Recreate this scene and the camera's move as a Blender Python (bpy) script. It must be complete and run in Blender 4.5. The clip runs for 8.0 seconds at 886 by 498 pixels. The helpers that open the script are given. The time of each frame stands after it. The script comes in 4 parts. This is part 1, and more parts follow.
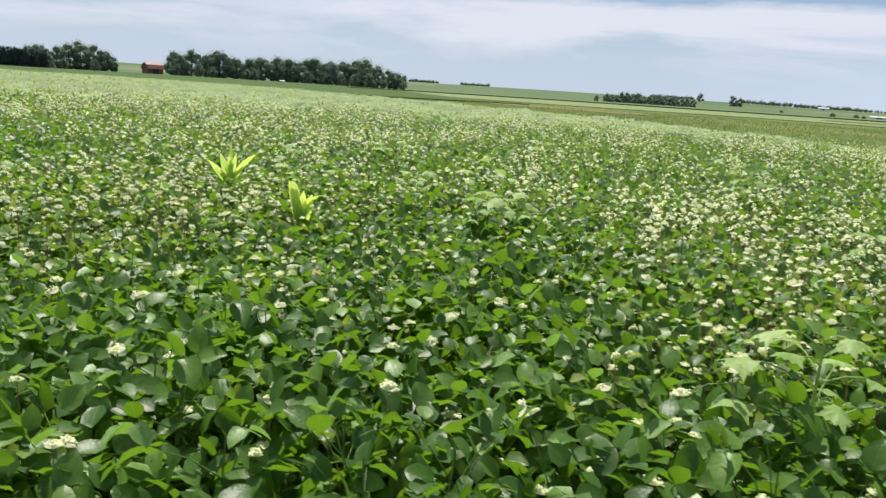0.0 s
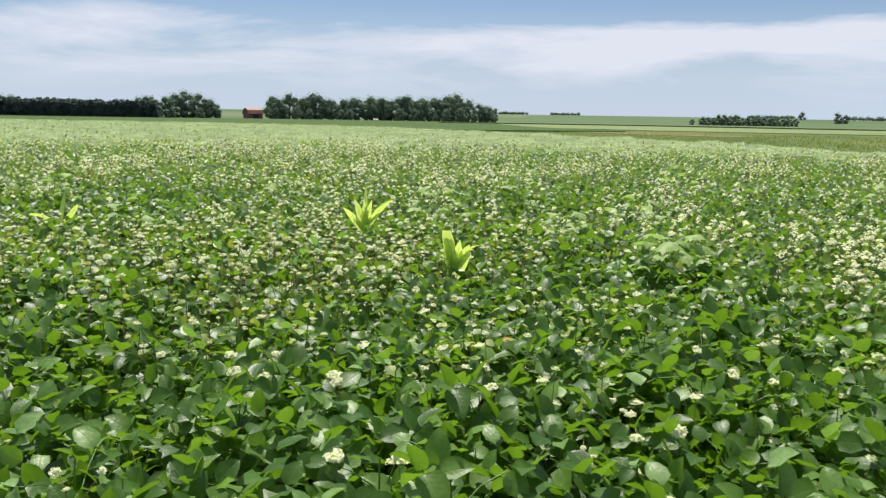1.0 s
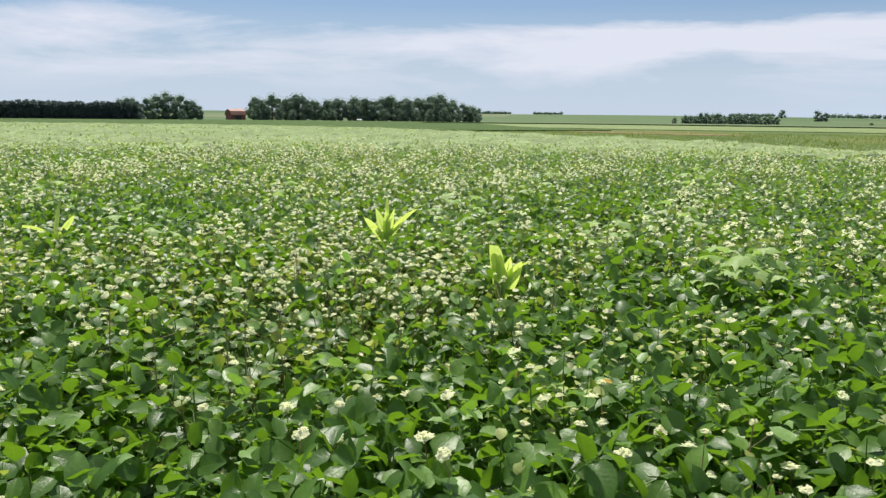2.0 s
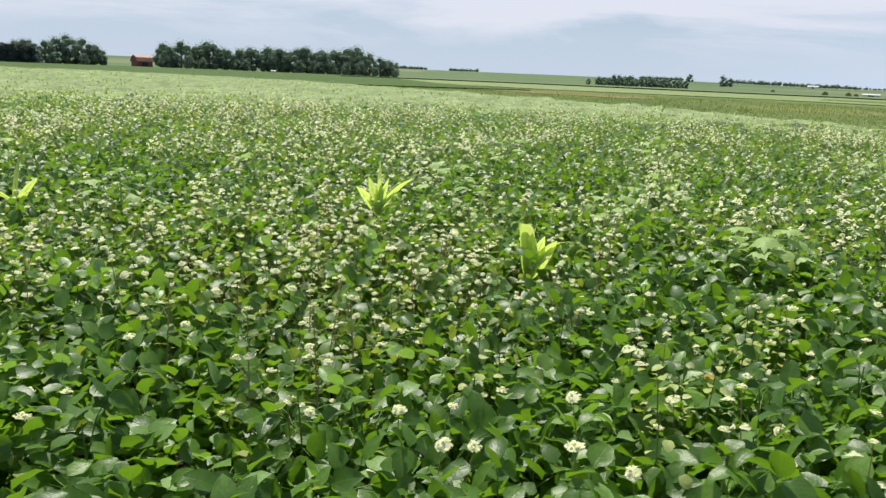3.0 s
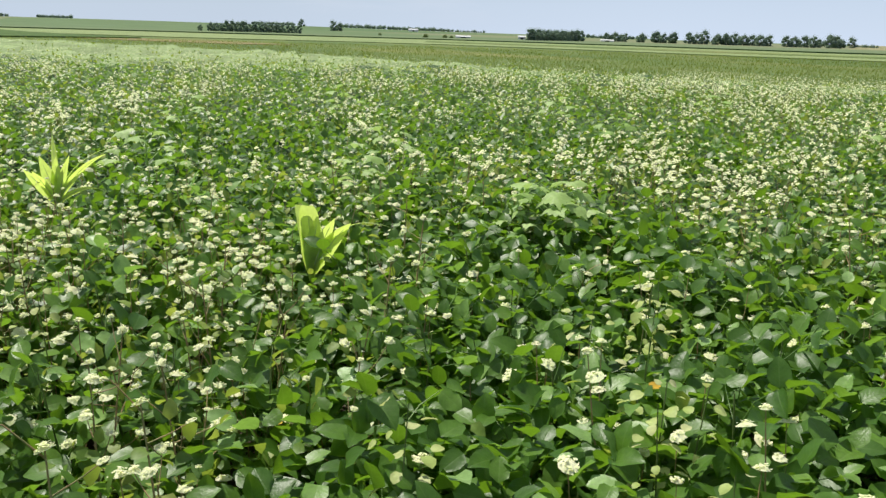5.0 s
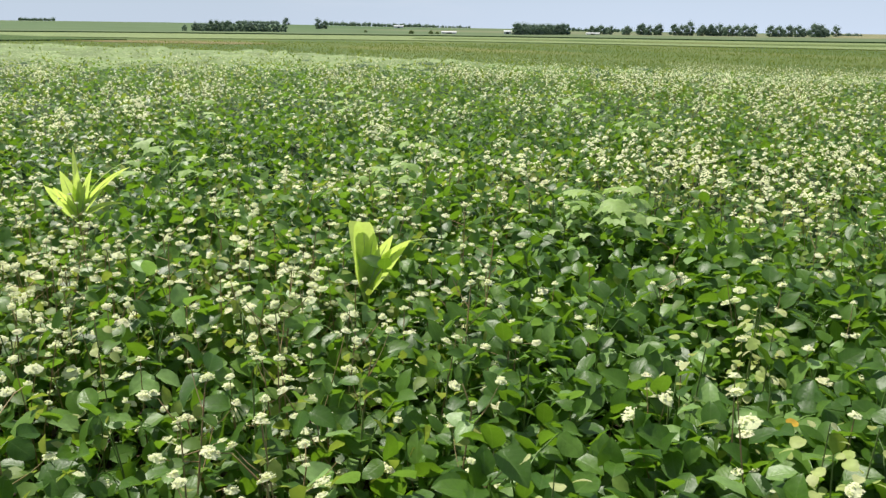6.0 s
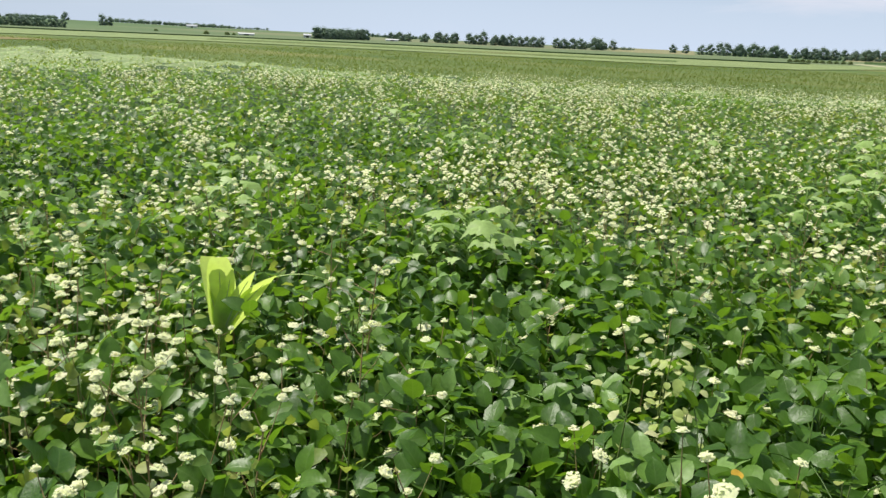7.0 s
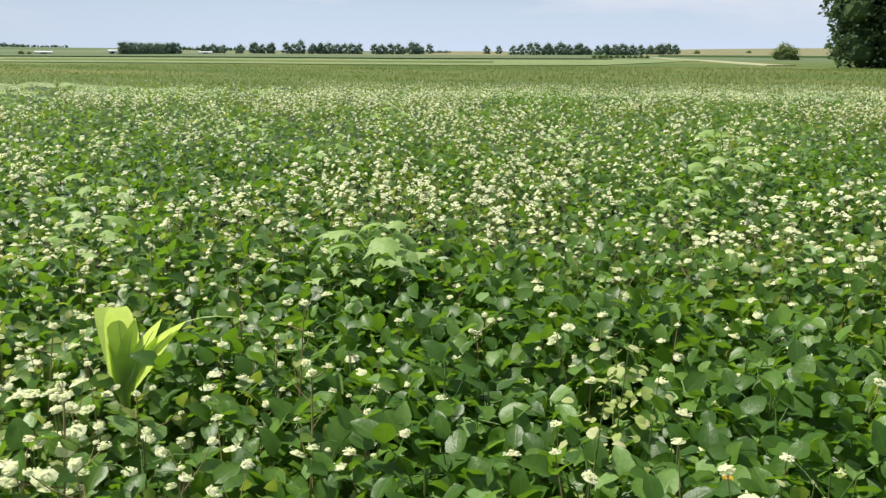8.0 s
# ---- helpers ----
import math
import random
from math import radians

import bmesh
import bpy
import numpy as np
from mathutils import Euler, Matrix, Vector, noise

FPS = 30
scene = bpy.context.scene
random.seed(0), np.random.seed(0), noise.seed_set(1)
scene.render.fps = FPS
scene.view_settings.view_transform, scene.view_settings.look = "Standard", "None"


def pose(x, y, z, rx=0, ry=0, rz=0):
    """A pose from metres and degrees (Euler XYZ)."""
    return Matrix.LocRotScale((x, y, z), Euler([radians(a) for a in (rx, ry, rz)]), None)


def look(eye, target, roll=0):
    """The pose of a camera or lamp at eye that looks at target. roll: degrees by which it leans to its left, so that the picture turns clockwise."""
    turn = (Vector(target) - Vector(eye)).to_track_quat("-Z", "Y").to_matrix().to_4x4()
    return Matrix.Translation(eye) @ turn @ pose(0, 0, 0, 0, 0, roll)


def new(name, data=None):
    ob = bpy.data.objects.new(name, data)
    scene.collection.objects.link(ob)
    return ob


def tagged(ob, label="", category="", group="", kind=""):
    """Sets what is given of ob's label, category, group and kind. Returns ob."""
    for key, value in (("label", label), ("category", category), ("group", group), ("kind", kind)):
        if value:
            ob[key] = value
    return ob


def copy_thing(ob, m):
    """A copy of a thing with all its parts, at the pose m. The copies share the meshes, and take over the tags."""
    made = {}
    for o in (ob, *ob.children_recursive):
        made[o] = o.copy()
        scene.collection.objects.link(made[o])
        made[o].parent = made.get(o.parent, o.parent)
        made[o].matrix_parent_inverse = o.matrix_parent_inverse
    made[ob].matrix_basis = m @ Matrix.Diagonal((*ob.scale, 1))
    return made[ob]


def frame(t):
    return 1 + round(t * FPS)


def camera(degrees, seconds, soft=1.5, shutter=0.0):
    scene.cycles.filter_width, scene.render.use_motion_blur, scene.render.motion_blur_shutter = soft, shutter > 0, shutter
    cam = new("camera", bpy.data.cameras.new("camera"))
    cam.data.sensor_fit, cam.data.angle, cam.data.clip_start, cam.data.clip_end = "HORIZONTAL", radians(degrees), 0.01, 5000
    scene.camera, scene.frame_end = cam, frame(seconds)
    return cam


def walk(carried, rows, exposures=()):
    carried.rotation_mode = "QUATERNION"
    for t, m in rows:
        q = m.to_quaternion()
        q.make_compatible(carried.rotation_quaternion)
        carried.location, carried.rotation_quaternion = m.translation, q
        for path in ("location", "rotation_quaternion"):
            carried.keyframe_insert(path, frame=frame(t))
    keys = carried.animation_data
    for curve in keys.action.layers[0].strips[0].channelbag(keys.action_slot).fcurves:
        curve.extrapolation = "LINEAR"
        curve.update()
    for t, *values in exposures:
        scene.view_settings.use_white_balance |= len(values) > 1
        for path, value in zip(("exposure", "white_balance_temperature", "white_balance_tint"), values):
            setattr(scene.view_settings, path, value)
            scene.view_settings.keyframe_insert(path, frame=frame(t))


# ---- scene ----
cam = camera(57.1, 8.0, soft=1.4, shutter=0.12)
PATH = [
    (0, (4.471, 3.167, 1.509), (4.439, 5.129, 1.122), 3.7),
    (0.5, (4.2, 3.351, 1.537), (4.044, 5.32, 1.222), 1.6),
    (1, (4.02, 3.561, 1.53), (3.755, 5.518, 1.211), 1.0),
    (1.5, (3.836, 3.866, 1.524), (3.541, 5.818, 1.203), 0.0),
    (1.7, (3.773, 3.957, 1.524), (3.479, 5.91, 1.208), 0.2),
    (2.8, (3.057, 4.037, 1.623), (3.088, 6.001, 1.245), 1.3),
    (3, (2.973, 4.11, 1.615), (2.962, 6.065, 1.197), 2.5),
    (3.5, (2.775, 4.342, 1.583), (2.732, 6.283, 1.103), 2.1),
    (4, (2.659, 4.642, 1.599), (2.87, 6.556, 1.055), 2.2),
    (4.5, (2.598, 4.887, 1.575), (3.293, 6.686, 1.049), 3.3),
    (4.7, (2.53, 4.984, 1.573), (3.353, 6.736, 1.066), 2.4),
    (5.8, (2.3, 5.305, 1.593), (3.144, 7.044, 1.077), 0.9),
    (6, (2.271, 5.42, 1.594), (3.131, 7.15, 1.076), 0.7),
    (6.5, (2.263, 5.658, 1.604), (3.256, 7.314, 1.085), 1.9),
    (7, (2.224, 5.835, 1.608), (3.482, 7.309, 1.114), 2.6),
    (7.5, (2.135, 6.057, 1.61), (3.568, 7.367, 1.129), -0.5),
    (8, (2.123, 6.155, 1.614), (3.661, 7.344, 1.145), 0.3),
]
walk(cam, [(t, look(eye, aim, roll)) for t, eye, aim, roll in PATH], exposures=[(0.0, 0.34), (8.0, 0.34)])

# ---- sky and sun ----
SUN_AZ, SUN_EL = radians(-22), radians(62)      # azimuth from +y towards +x
world = bpy.data.worlds.new("sky")
scene.world = world
world.use_nodes = True
wt = world.node_tree
wt.nodes.clear()


def wnode(kind, **values):
    n = wt.nodes.new(kind)
    for key, value in values.items():
        n.inputs[key].default_value = value
    return n


def wmath(op, a, b=None):
    n = wt.nodes.new("ShaderNodeMath")
    n.operation = op
    for k, v in enumerate((a, b)):
        if v is None:
            continue
        if isinstance(v, (int, float)):
            n.inputs[k].default_value = v
        else:
            wt.links.new(v, n.inputs[k])
    return n.outputs[0]


def wramp(src, stops):
    n = wt.nodes.new("ShaderNodeValToRGB")
    el = n.color_ramp.elements
    while len(el) < len(stops):
        el.new(0.5)
    for e, (p, c) in zip(el, stops):
        e.position, e.color = p, (c, c, c, 1) if isinstance(c, (int, float)) else (*c, 1)
    wt.links.new(src, n.inputs[0])
    return n.outputs[0]


sky = wt.nodes.new("ShaderNodeTexSky")
sky.sky_type, sky.sun_disc = "NISHITA", False
sky.sun_elevation, sky.sun_rotation = SUN_EL, SUN_AZ
sky.air_density, sky.dust_density, sky.ozone_density = 1.0, 0.6, 2.0
coord = wt.nodes.new("ShaderNodeTexCoord")
sep = wt.nodes.new("ShaderNodeSeparateXYZ")
wt.links.new(coord.outputs["Generated"], sep.inputs[0])
sx, sy, sz = sep.outputs
up = wmath("MAXIMUM", sz, 0.0)
# thin cloud in long level banks
flat = wt.nodes.new("ShaderNodeCombineXYZ")
wt.links.new(wmath("MULTIPLY", sx, 2.3), flat.inputs[0])
wt.links.new(wmath("MULTIPLY", sy, 2.3), flat.inputs[1])
wt.links.new(wmath("MULTIPLY", wmath("ADD", sz, 0.36), 13.0), flat.inputs[2])
cl = wnode("ShaderNodeTexNoise", Scale=1.0, Detail=9.0, Roughness=0.60, Distortion=0.35)
wt.links.new(flat.outputs[0], cl.inputs["Vector"])
half = wmath("ADD", wmath("MULTIPLY", sx, 0.5), 0.5)
east = wramp(half, [(0.42, 0.12), (0.53, 0.23), (0.66, 0.24), (0.76, 0.19), (0.84, 0.08)])
bank = wmath("SUBTRACT", wmath("MULTIPLY", up, 11.0), 0.89)
bank = wmath("MULTIPLY", wmath("POWER", 2.718, wmath("MULTIPLY", wmath("MULTIPLY", bank, bank), -5.0)), east)
# extra cloud overhead, out of view, added as fill for the shadows
fill_cloud = wramp(up, [(0.17, 0.0), (0.36, 0.11), (1.0, 0.11)])
cloud = wramp(wmath("SUBTRACT", wmath("ADD", wmath("ADD", cl.outputs["Fac"], fill_cloud), bank), wmath("ADD", wramp(up, [(0.0, 0.02), (0.105, 0.03), (0.135, 0.12), (0.25, 0.06), (0.6, 0.03)]), wmath("MULTIPLY", wramp(up, [(0.10, 0.0), (0.130, 0.13), (0.3, 0.0)]), wramp(half, [(0.42, 0.0), (0.52, 1.0)])))), [(0.51, 0.0), (0.57, 0.45), (0.67, 1.0)])
haze = wramp(up, [(0.0, 0.96), (0.05, 0.80), (0.09, 0.46), (0.13, 0.12), (0.20, 0.03)])
hz = wt.nodes.new("ShaderNodeMix")
hz.data_type = "RGBA"
skyc = wt.nodes.new("ShaderNodeVectorMath")
skyc.operation = "MULTIPLY"
wt.links.new(sky.outputs[0], skyc.inputs[0])
skyc.inputs[1].default_value = (0.0495, 0.0572, 0.0692)
wt.links.new(haze, hz.inputs["Factor"])
wt.links.new(skyc.outputs[0], hz.inputs["A"])
hcol = wt.nodes.new("ShaderNodeMix")
hcol.data_type = "RGBA"
wt.links.new(wramp(half, [(0.60, 0.0), (0.82, 1.0)]), hcol.inputs["Factor"])
hcol.inputs["A"].default_value = (0.452, 0.530, 0.642, 1)
hcol.inputs["B"].default_value = (0.512, 0.600, 0.738, 1)
wt.links.new(hcol.outputs["Result"], hz.inputs["B"])
ch = wt.nodes.new("ShaderNodeMix")
ch.data_type = "RGBA"
wt.links.new(wmath("MULTIPLY", cloud, wramp(up, [(0.0, 0.0), (0.03, 0.25), (0.06, 1.0), (1.0, 1.0)])), ch.inputs["Factor"])
wt.links.new(hz.outputs["Result"], ch.inputs["A"])
ch.inputs["B"].default_value = (0.595, 0.620, 0.706, 1)
bg = wt.nodes.new("ShaderNodeBackground")
bg.inputs["Strength"].default_value = 1.0
wt.links.new(ch.outputs["Result"], bg.inputs["Color"])
wo = wt.nodes.new("ShaderNodeOutputWorld")
wt.links.new(bg.outputs[0], wo.inputs["Surface"])

sun = new("sun", bpy.data.lights.new("sun", "SUN"))
sun.data.energy, sun.data.angle, sun.data.color = 4.9, radians(0.55), (1.0, 0.95, 0.86)
sun_dir = Vector((math.sin(SUN_AZ) * math.cos(SUN_EL), math.cos(SUN_AZ) * math.cos(SUN_EL), math.sin(SUN_EL)))
sun.matrix_world = look(sun_dir * 100, (0, 0, 0))


# ---- materials ----
def ramp_node(nt, src, stops):
    n = nt.nodes.new("ShaderNodeValToRGB")
    el = n.color_ramp.elements
    while len(el) < len(stops):
        el.new(0.5)
    for e, (p, c) in zip(el, stops):
        e.position, e.color = p, (*c, 1) if not isinstance(c, (int, float)) else (c, c, c, 1)
    nt.links.new(src, n.inputs[0])
    return n.outputs[0]


def base_mat(name):
    m = bpy.data.materials.new(name)
    m.use_nodes = True
    nt = m.node_tree
    return m, nt, nt.nodes["Principled BSDF"]


def rand_value(nt):
    """A value of its own for every leaf: the object's and the island's random numbers together."""
    a, b, s = nt.nodes.new("ShaderNodeObjectInfo"), nt.nodes.new("ShaderNodeNewGeometry"), nt.nodes.new("ShaderNodeMath")
    nt.links.new(a.outputs["Random"], s.inputs[0])
    nt.links.new(b.outputs["Random Per Island"], s.inputs[1])
    f = nt.nodes.new("ShaderNodeMath")
    f.operation = "FRACT"
    nt.links.new(s.outputs[0], f.inputs[0])
    return f.outputs[0]


def noise_node(nt, scale, detail=4.0, rough=0.55, stretch=None):
    c = nt.nodes.new("ShaderNodeNewGeometry")
    n = nt.nodes.new("ShaderNodeTexNoise")
    n.inputs["Scale"].default_value, n.inputs["Detail"].default_value, n.inputs["Roughness"].default_value = scale, detail, rough
    src = c.outputs["Position"]
    if stretch:
        mp = nt.nodes.new("ShaderNodeMapping")
        mp.inputs["Scale"].default_value = stretch
        nt.links.new(src, mp.inputs["Vector"])
        src = mp.outputs[0]
    nt.links.new(src, n.inputs["Vector"])
    return n.outputs["Fac"]


def mix_col(nt, fac, a, b, blend="MIX"):
    n = nt.nodes.new("ShaderNodeMix")
    n.data_type, n.blend_type = "RGBA", blend
    for key, v in (("Factor", fac), ("A", a), ("B", b)):
        if isinstance(v, (int, float)):
            n.inputs[key].default_value = v
        elif isinstance(v, tuple):
            n.inputs[key].default_value = (*v, 1)
        else:
            nt.links.new(v, n.inputs[key])
    return n.outputs["Result"]


def bump(nt, p, height, strength, dist):
    b = nt.nodes.new("ShaderNodeBump")
    b.inputs["Strength"].default_value, b.inputs["Distance"].default_value = strength, dist
    nt.links.new(height, b.inputs["Height"])
    nt.links.new(b.outputs[0], p.inputs["Normal"])


def leaf_mat(name, stops, glow, share, rough=0.45, spec=0.5, fine=70.0, mottling=0.5, veins=False):
    """A leaf: glossy skin, colour by leaf, mottled, and light that comes through it."""
    m, nt, p = base_mat(name)
    col = ramp_node(nt, rand_value(nt), stops)
    mott = ramp_node(nt, noise_node(nt, fine, 3.0), [(0.3, 0.62), (0.7, 1.25)])
    col = mix_col(nt, mottling, col, mott, "MULTIPLY")
    relief = noise_node(nt, fine * 1.6, 2.0)
    if veins:
        # midrib along the leaf and side veins that leave it at a slant
        uv, cut = nt.nodes.new("ShaderNodeUVMap"), nt.nodes.new("ShaderNodeSeparateXYZ")
        nt.links.new(uv.outputs[0], cut.inputs[0])

        def calc(op, a, b=None):
            n = nt.nodes.new("ShaderNodeMath")
            n.operation = op
            for k, v in enumerate((a, b)):
                if isinstance(v, (int, float)):
                    n.inputs[k].default_value = v
                elif v is not None:
                    nt.links.new(v, n.inputs[k])
            return n.outputs[0]

        side = calc("ABSOLUTE", cut.outputs[1])
        rib = ramp_node(nt, side, [(0.0, 1.0), (0.10, 0.0)])
        lines = calc("SINE", calc("MULTIPLY", calc("SUBTRACT", cut.outputs[0], calc("MULTIPLY", side, 0.30)), 46.0))
        vein = ramp_node(nt, lines, [(0.80, 0.0), (1.0, 0.5)])
        both = calc("MAXIMUM", rib, vein)
        col = mix_col(nt, calc("MULTIPLY", both, 0.15), col, (0.30, 0.42, 0.14))
        relief = calc("ADD", calc("MULTIPLY", relief, 0.8), calc("SUBTRACT", calc("MULTIPLY", lines, 0.035), calc("MULTIPLY", rib, 0.3)))
    nt.links.new(col, p.inputs["Base Color"])
    p.inputs["Roughness"].default_value = rough
    p.inputs["Specular IOR Level"].default_value = spec
    bump(nt, p, relief, 0.30, 0.004)
    tr = nt.nodes.new("ShaderNodeBsdfTranslucent")
    nt.links.new(mix_col(nt, 0.6, col, glow), tr.inputs["Color"])
    mx = nt.nodes.new("ShaderNodeMixShader")
    mx.inputs[0].default_value = share
    nt.links.new(p.outputs[0], mx.inputs[1])
    nt.links.new(tr.outputs[0], mx.inputs[2])
    nt.links.new(mx.outputs[0], nt.nodes["Material Output"].inputs["Surface"])
    return m


def plain_mat(name, stops, scale, rough=0.85, spec=0.3, relief=0.0, dist=0.01, stretch=None, scale2=None):
    m, nt, p = base_mat(name)
    col = ramp_node(nt, noise_node(nt, scale, 5.0, 0.6, stretch), stops)
    if scale2:
        col = mix_col(nt, 0.6, col, ramp_node(nt, noise_node(nt, scale2, 3.0), [(0.35, 0.55), (0.65, 1.35)]), "MULTIPLY")
    nt.links.new(col, p.inputs["Base Color"])
    p.inputs["Roughness"].default_value, p.inputs["Specular IOR Level"].default_value = rough, spec
    if relief:
        bump(nt, p, noise_node(nt, scale2 or scale * 4, 4.0), relief, dist)
    return m


M_SOY = leaf_mat("soybean_leaf", [(0.0, (0.044, 0.112, 0.013)), (0.40, (0.063, 0.148, 0.015)), (0.72, (0.094, 0.198, 0.019)), (0.88, (0.150, 0.280, 0.042)), (1.0, (0.29, 0.46, 0.155))],
                 (0.24, 0.45, 0.015), 0.43, 0.42, 0.46, veins=True)
M_STEM = plain_mat("green_stem", [(0.3, (0.08, 0.14, 0.03)), (0.7, (0.16, 0.20, 0.06))], 30.0, 0.6)
M_REDSTEM = plain_mat("reddish_stem", [(0.3, (0.22, 0.24, 0.08)), (0.7, (0.33, 0.19, 0.10))], 20.0, 0.6)
M_BUCK = leaf_mat("buckwheat_leaf", [(0.0, (0.075, 0.155, 0.028)), (0.5, (0.15, 0.235, 0.040)), (1.0, (0.33, 0.37, 0.10))], (0.46, 0.58, 0.05), 0.42, 0.5, 0.3)
M_FLOWER = leaf_mat("buckwheat_flower", [(0.0, (0.76, 0.82, 0.48)), (0.5, (0.86, 0.88, 0.58)), (1.0, (0.89, 0.85, 0.60))], (0.88, 0.92, 0.53), 0.46, 0.7, 0.2, 200.0, 0.25)
M_CORN = leaf_mat("maize_leaf", [(0.0, (0.40, 0.56, 0.14)), (1.0, (0.52, 0.66, 0.22))], (0.74, 0.90, 0.13), 0.62, 0.50, 0.3, 25.0, veins=True)
M_RIB = plain_mat("maize_midrib", [(0.3, (0.42, 0.55, 0.20)), (0.7, (0.52, 0.62, 0.28))], 20.0, 0.5)
M_WEED = leaf_mat("weed_leaf", [(0.0, (0.26, 0.41, 0.10)), (0.7, (0.36, 0.50, 0.16)), (1.0, (0.46, 0.60, 0.25))], (0.50, 0.70, 0.16), 0.40, 0.55, 0.4)
M_YELLOW = leaf_mat("withered_leaf", [(0.0, (0.55, 0.34, 0.04)), (1.0, (0.62, 0.42, 0.06))], (0.7, 0.45, 0.03), 0.3, 0.6, 0.2)
M_SOIL = plain_mat("soil", [(0.3, (0.035, 0.026, 0.018)), (0.7, (0.085, 0.062, 0.040))], 6.0, 0.95, 0.2, 0.8, 0.03, None, 40.0)
M_CANOPY = plain_mat("closed_canopy", [(0.3, (0.030, 0.075, 0.015)), (0.55, (0.06, 0.12, 0.025)), (0.75, (0.12, 0.19, 0.05))], 9.0, 0.7, 0.3, 0.9, 0.12, None, 30.0)
M_GRASS = leaf_mat("grass_blade", [(0.0, (0.080, 0.135, 0.030)), (0.6, (0.115, 0.172, 0.038)), (0.93, (0.20, 0.23, 0.065)), (1.0, (0.34, 0.29, 0.11))], (0.46, 0.56, 0.09), 0.48, 0.7, 0.15, 3.0)
M_TURF = plain_mat("meadow", [(0.28, (0.052, 0.098, 0.022)), (0.5, (0.096, 0.140, 0.032)), (0.72, (0.195, 0.188, 0.062))], 0.06, 0.9, 0.2, 0.6, 0.15, (1.0, 0.35, 1.0), 2.5)
M_PALE = plain_mat("pale_crop", [(0.3, (0.142, 0.196, 0.068)), (0.7, (0.215, 0.262, 0.105))], 0.12, 0.9, 0.2, 0.8, 0.1, None, 3.0)
M_BLOOM = plain_mat("crop_in_bloom", [(0.35, (0.105, 0.165, 0.046)), (0.5, (0.17, 0.232, 0.090)), (0.68, (0.31, 0.355, 0.185))], 14.0, 0.9, 0.2, 0.8, 0.10, None, 1.1)
M_STRAW = plain_mat("stubble", [(0.3, (0.16, 0.142, 0.06)), (0.7, (0.25, 0.20, 0.10))], 0.3, 0.95, 0.1, 0.5, 0.05, None, 3.0)
M_BEANS = plain_mat("bean_crop", [(0.3, (0.052, 0.092, 0.028)), (0.7, (0.088, 0.135, 0.042))], 0.3, 0.95, 0.08, 0.8, 0.12, None, 2.0)
M_GRAIN = plain_mat("ripening_grain", [(0.3, (0.17, 0.175, 0.09)), (0.7, (0.24, 0.225, 0.12))], 0.05, 0.95, 0.1, 0.4, 0.1, None, 0.6)
M_DARKCROP = plain_mat("dark_crop", [(0.3, (0.034, 0.066, 0.022)), (0.7, (0.058, 0.098, 0.034))], 0.5, 0.95, 0.04, 0.8, 0.15, None, 3.0)
# distant broadleaf trees: air haze put into the leaf colour, paler and bluer
M_HAZYTREE = leaf_mat("hazy_tree_leaf", [(0.0, (0.118, 0.165, 0.138)), (0.5, (0.142, 0.194, 0.154)), (1.0, (0.175, 0.232, 0.166))], (0.32, 0.43, 0.28), 0.55, 0.8, 0.12, 1.2)
# needles lightened and blued to carry the haze over the windbreak
M_HAZYFIR = leaf_mat("hazy_conifer_needles", [(0.0, (0.092, 0.126, 0.118)), (1.0, (0.122, 0.160, 0.142))], (0.20, 0.28, 0.22), 0.46, 0.8, 0.12, 1.2)
M_OLIVE = leaf_mat("olive_bush_leaf", [(0.0, (0.11, 0.16, 0.06)), (1.0, (0.17, 0.22, 0.08))], (0.26, 0.34, 0.10), 0.45, 0.7, 0.15, 1.2)
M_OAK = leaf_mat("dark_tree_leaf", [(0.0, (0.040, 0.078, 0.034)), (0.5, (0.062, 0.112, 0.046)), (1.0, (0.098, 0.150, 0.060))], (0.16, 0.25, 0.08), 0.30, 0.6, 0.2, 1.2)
M_BARK = plain_mat("bark", [(0.3, (0.05, 0.04, 0.03)), (0.7, (0.12, 0.09, 0.07))], 3.0, 0.95, 0.1, 0.8, 0.05)
M_WHITE = plain_mat("white_cladding", [(0.3, (0.56, 0.57, 0.56)), (0.7, (0.68, 0.69, 0.67))], 0.4, 0.6)
M_GREYROOF = plain_mat("grey_roof", [(0.3, (0.55, 0.56, 0.57)), (0.7, (0.70, 0.70, 0.70))], 0.5, 0.5)
M_REDROOF = plain_mat("red_roof", [(0.3, (0.27, 0.13, 0.095)), (0.7, (0.36, 0.19, 0.14))], 0.6, 0.6)
M_REDWALL = plain_mat("red_cladding", [(0.3, (0.14, 0.052, 0.04)), (0.7, (0.20, 0.075, 0.055))], 0.8, 0.7)
M_GRAVEL = plain_mat("gravel", [(0.3, (0.29, 0.30, 0.17)), (0.7, (0.37, 0.36, 0.22))], 0.3, 0.95, 0.2, 0.3, 0.03)
M_DARK = plain_mat("dark_opening", [(0.3, (0.02, 0.02, 0.02)), (0.7, (0.04, 0.04, 0.04))], 1.0, 0.8)


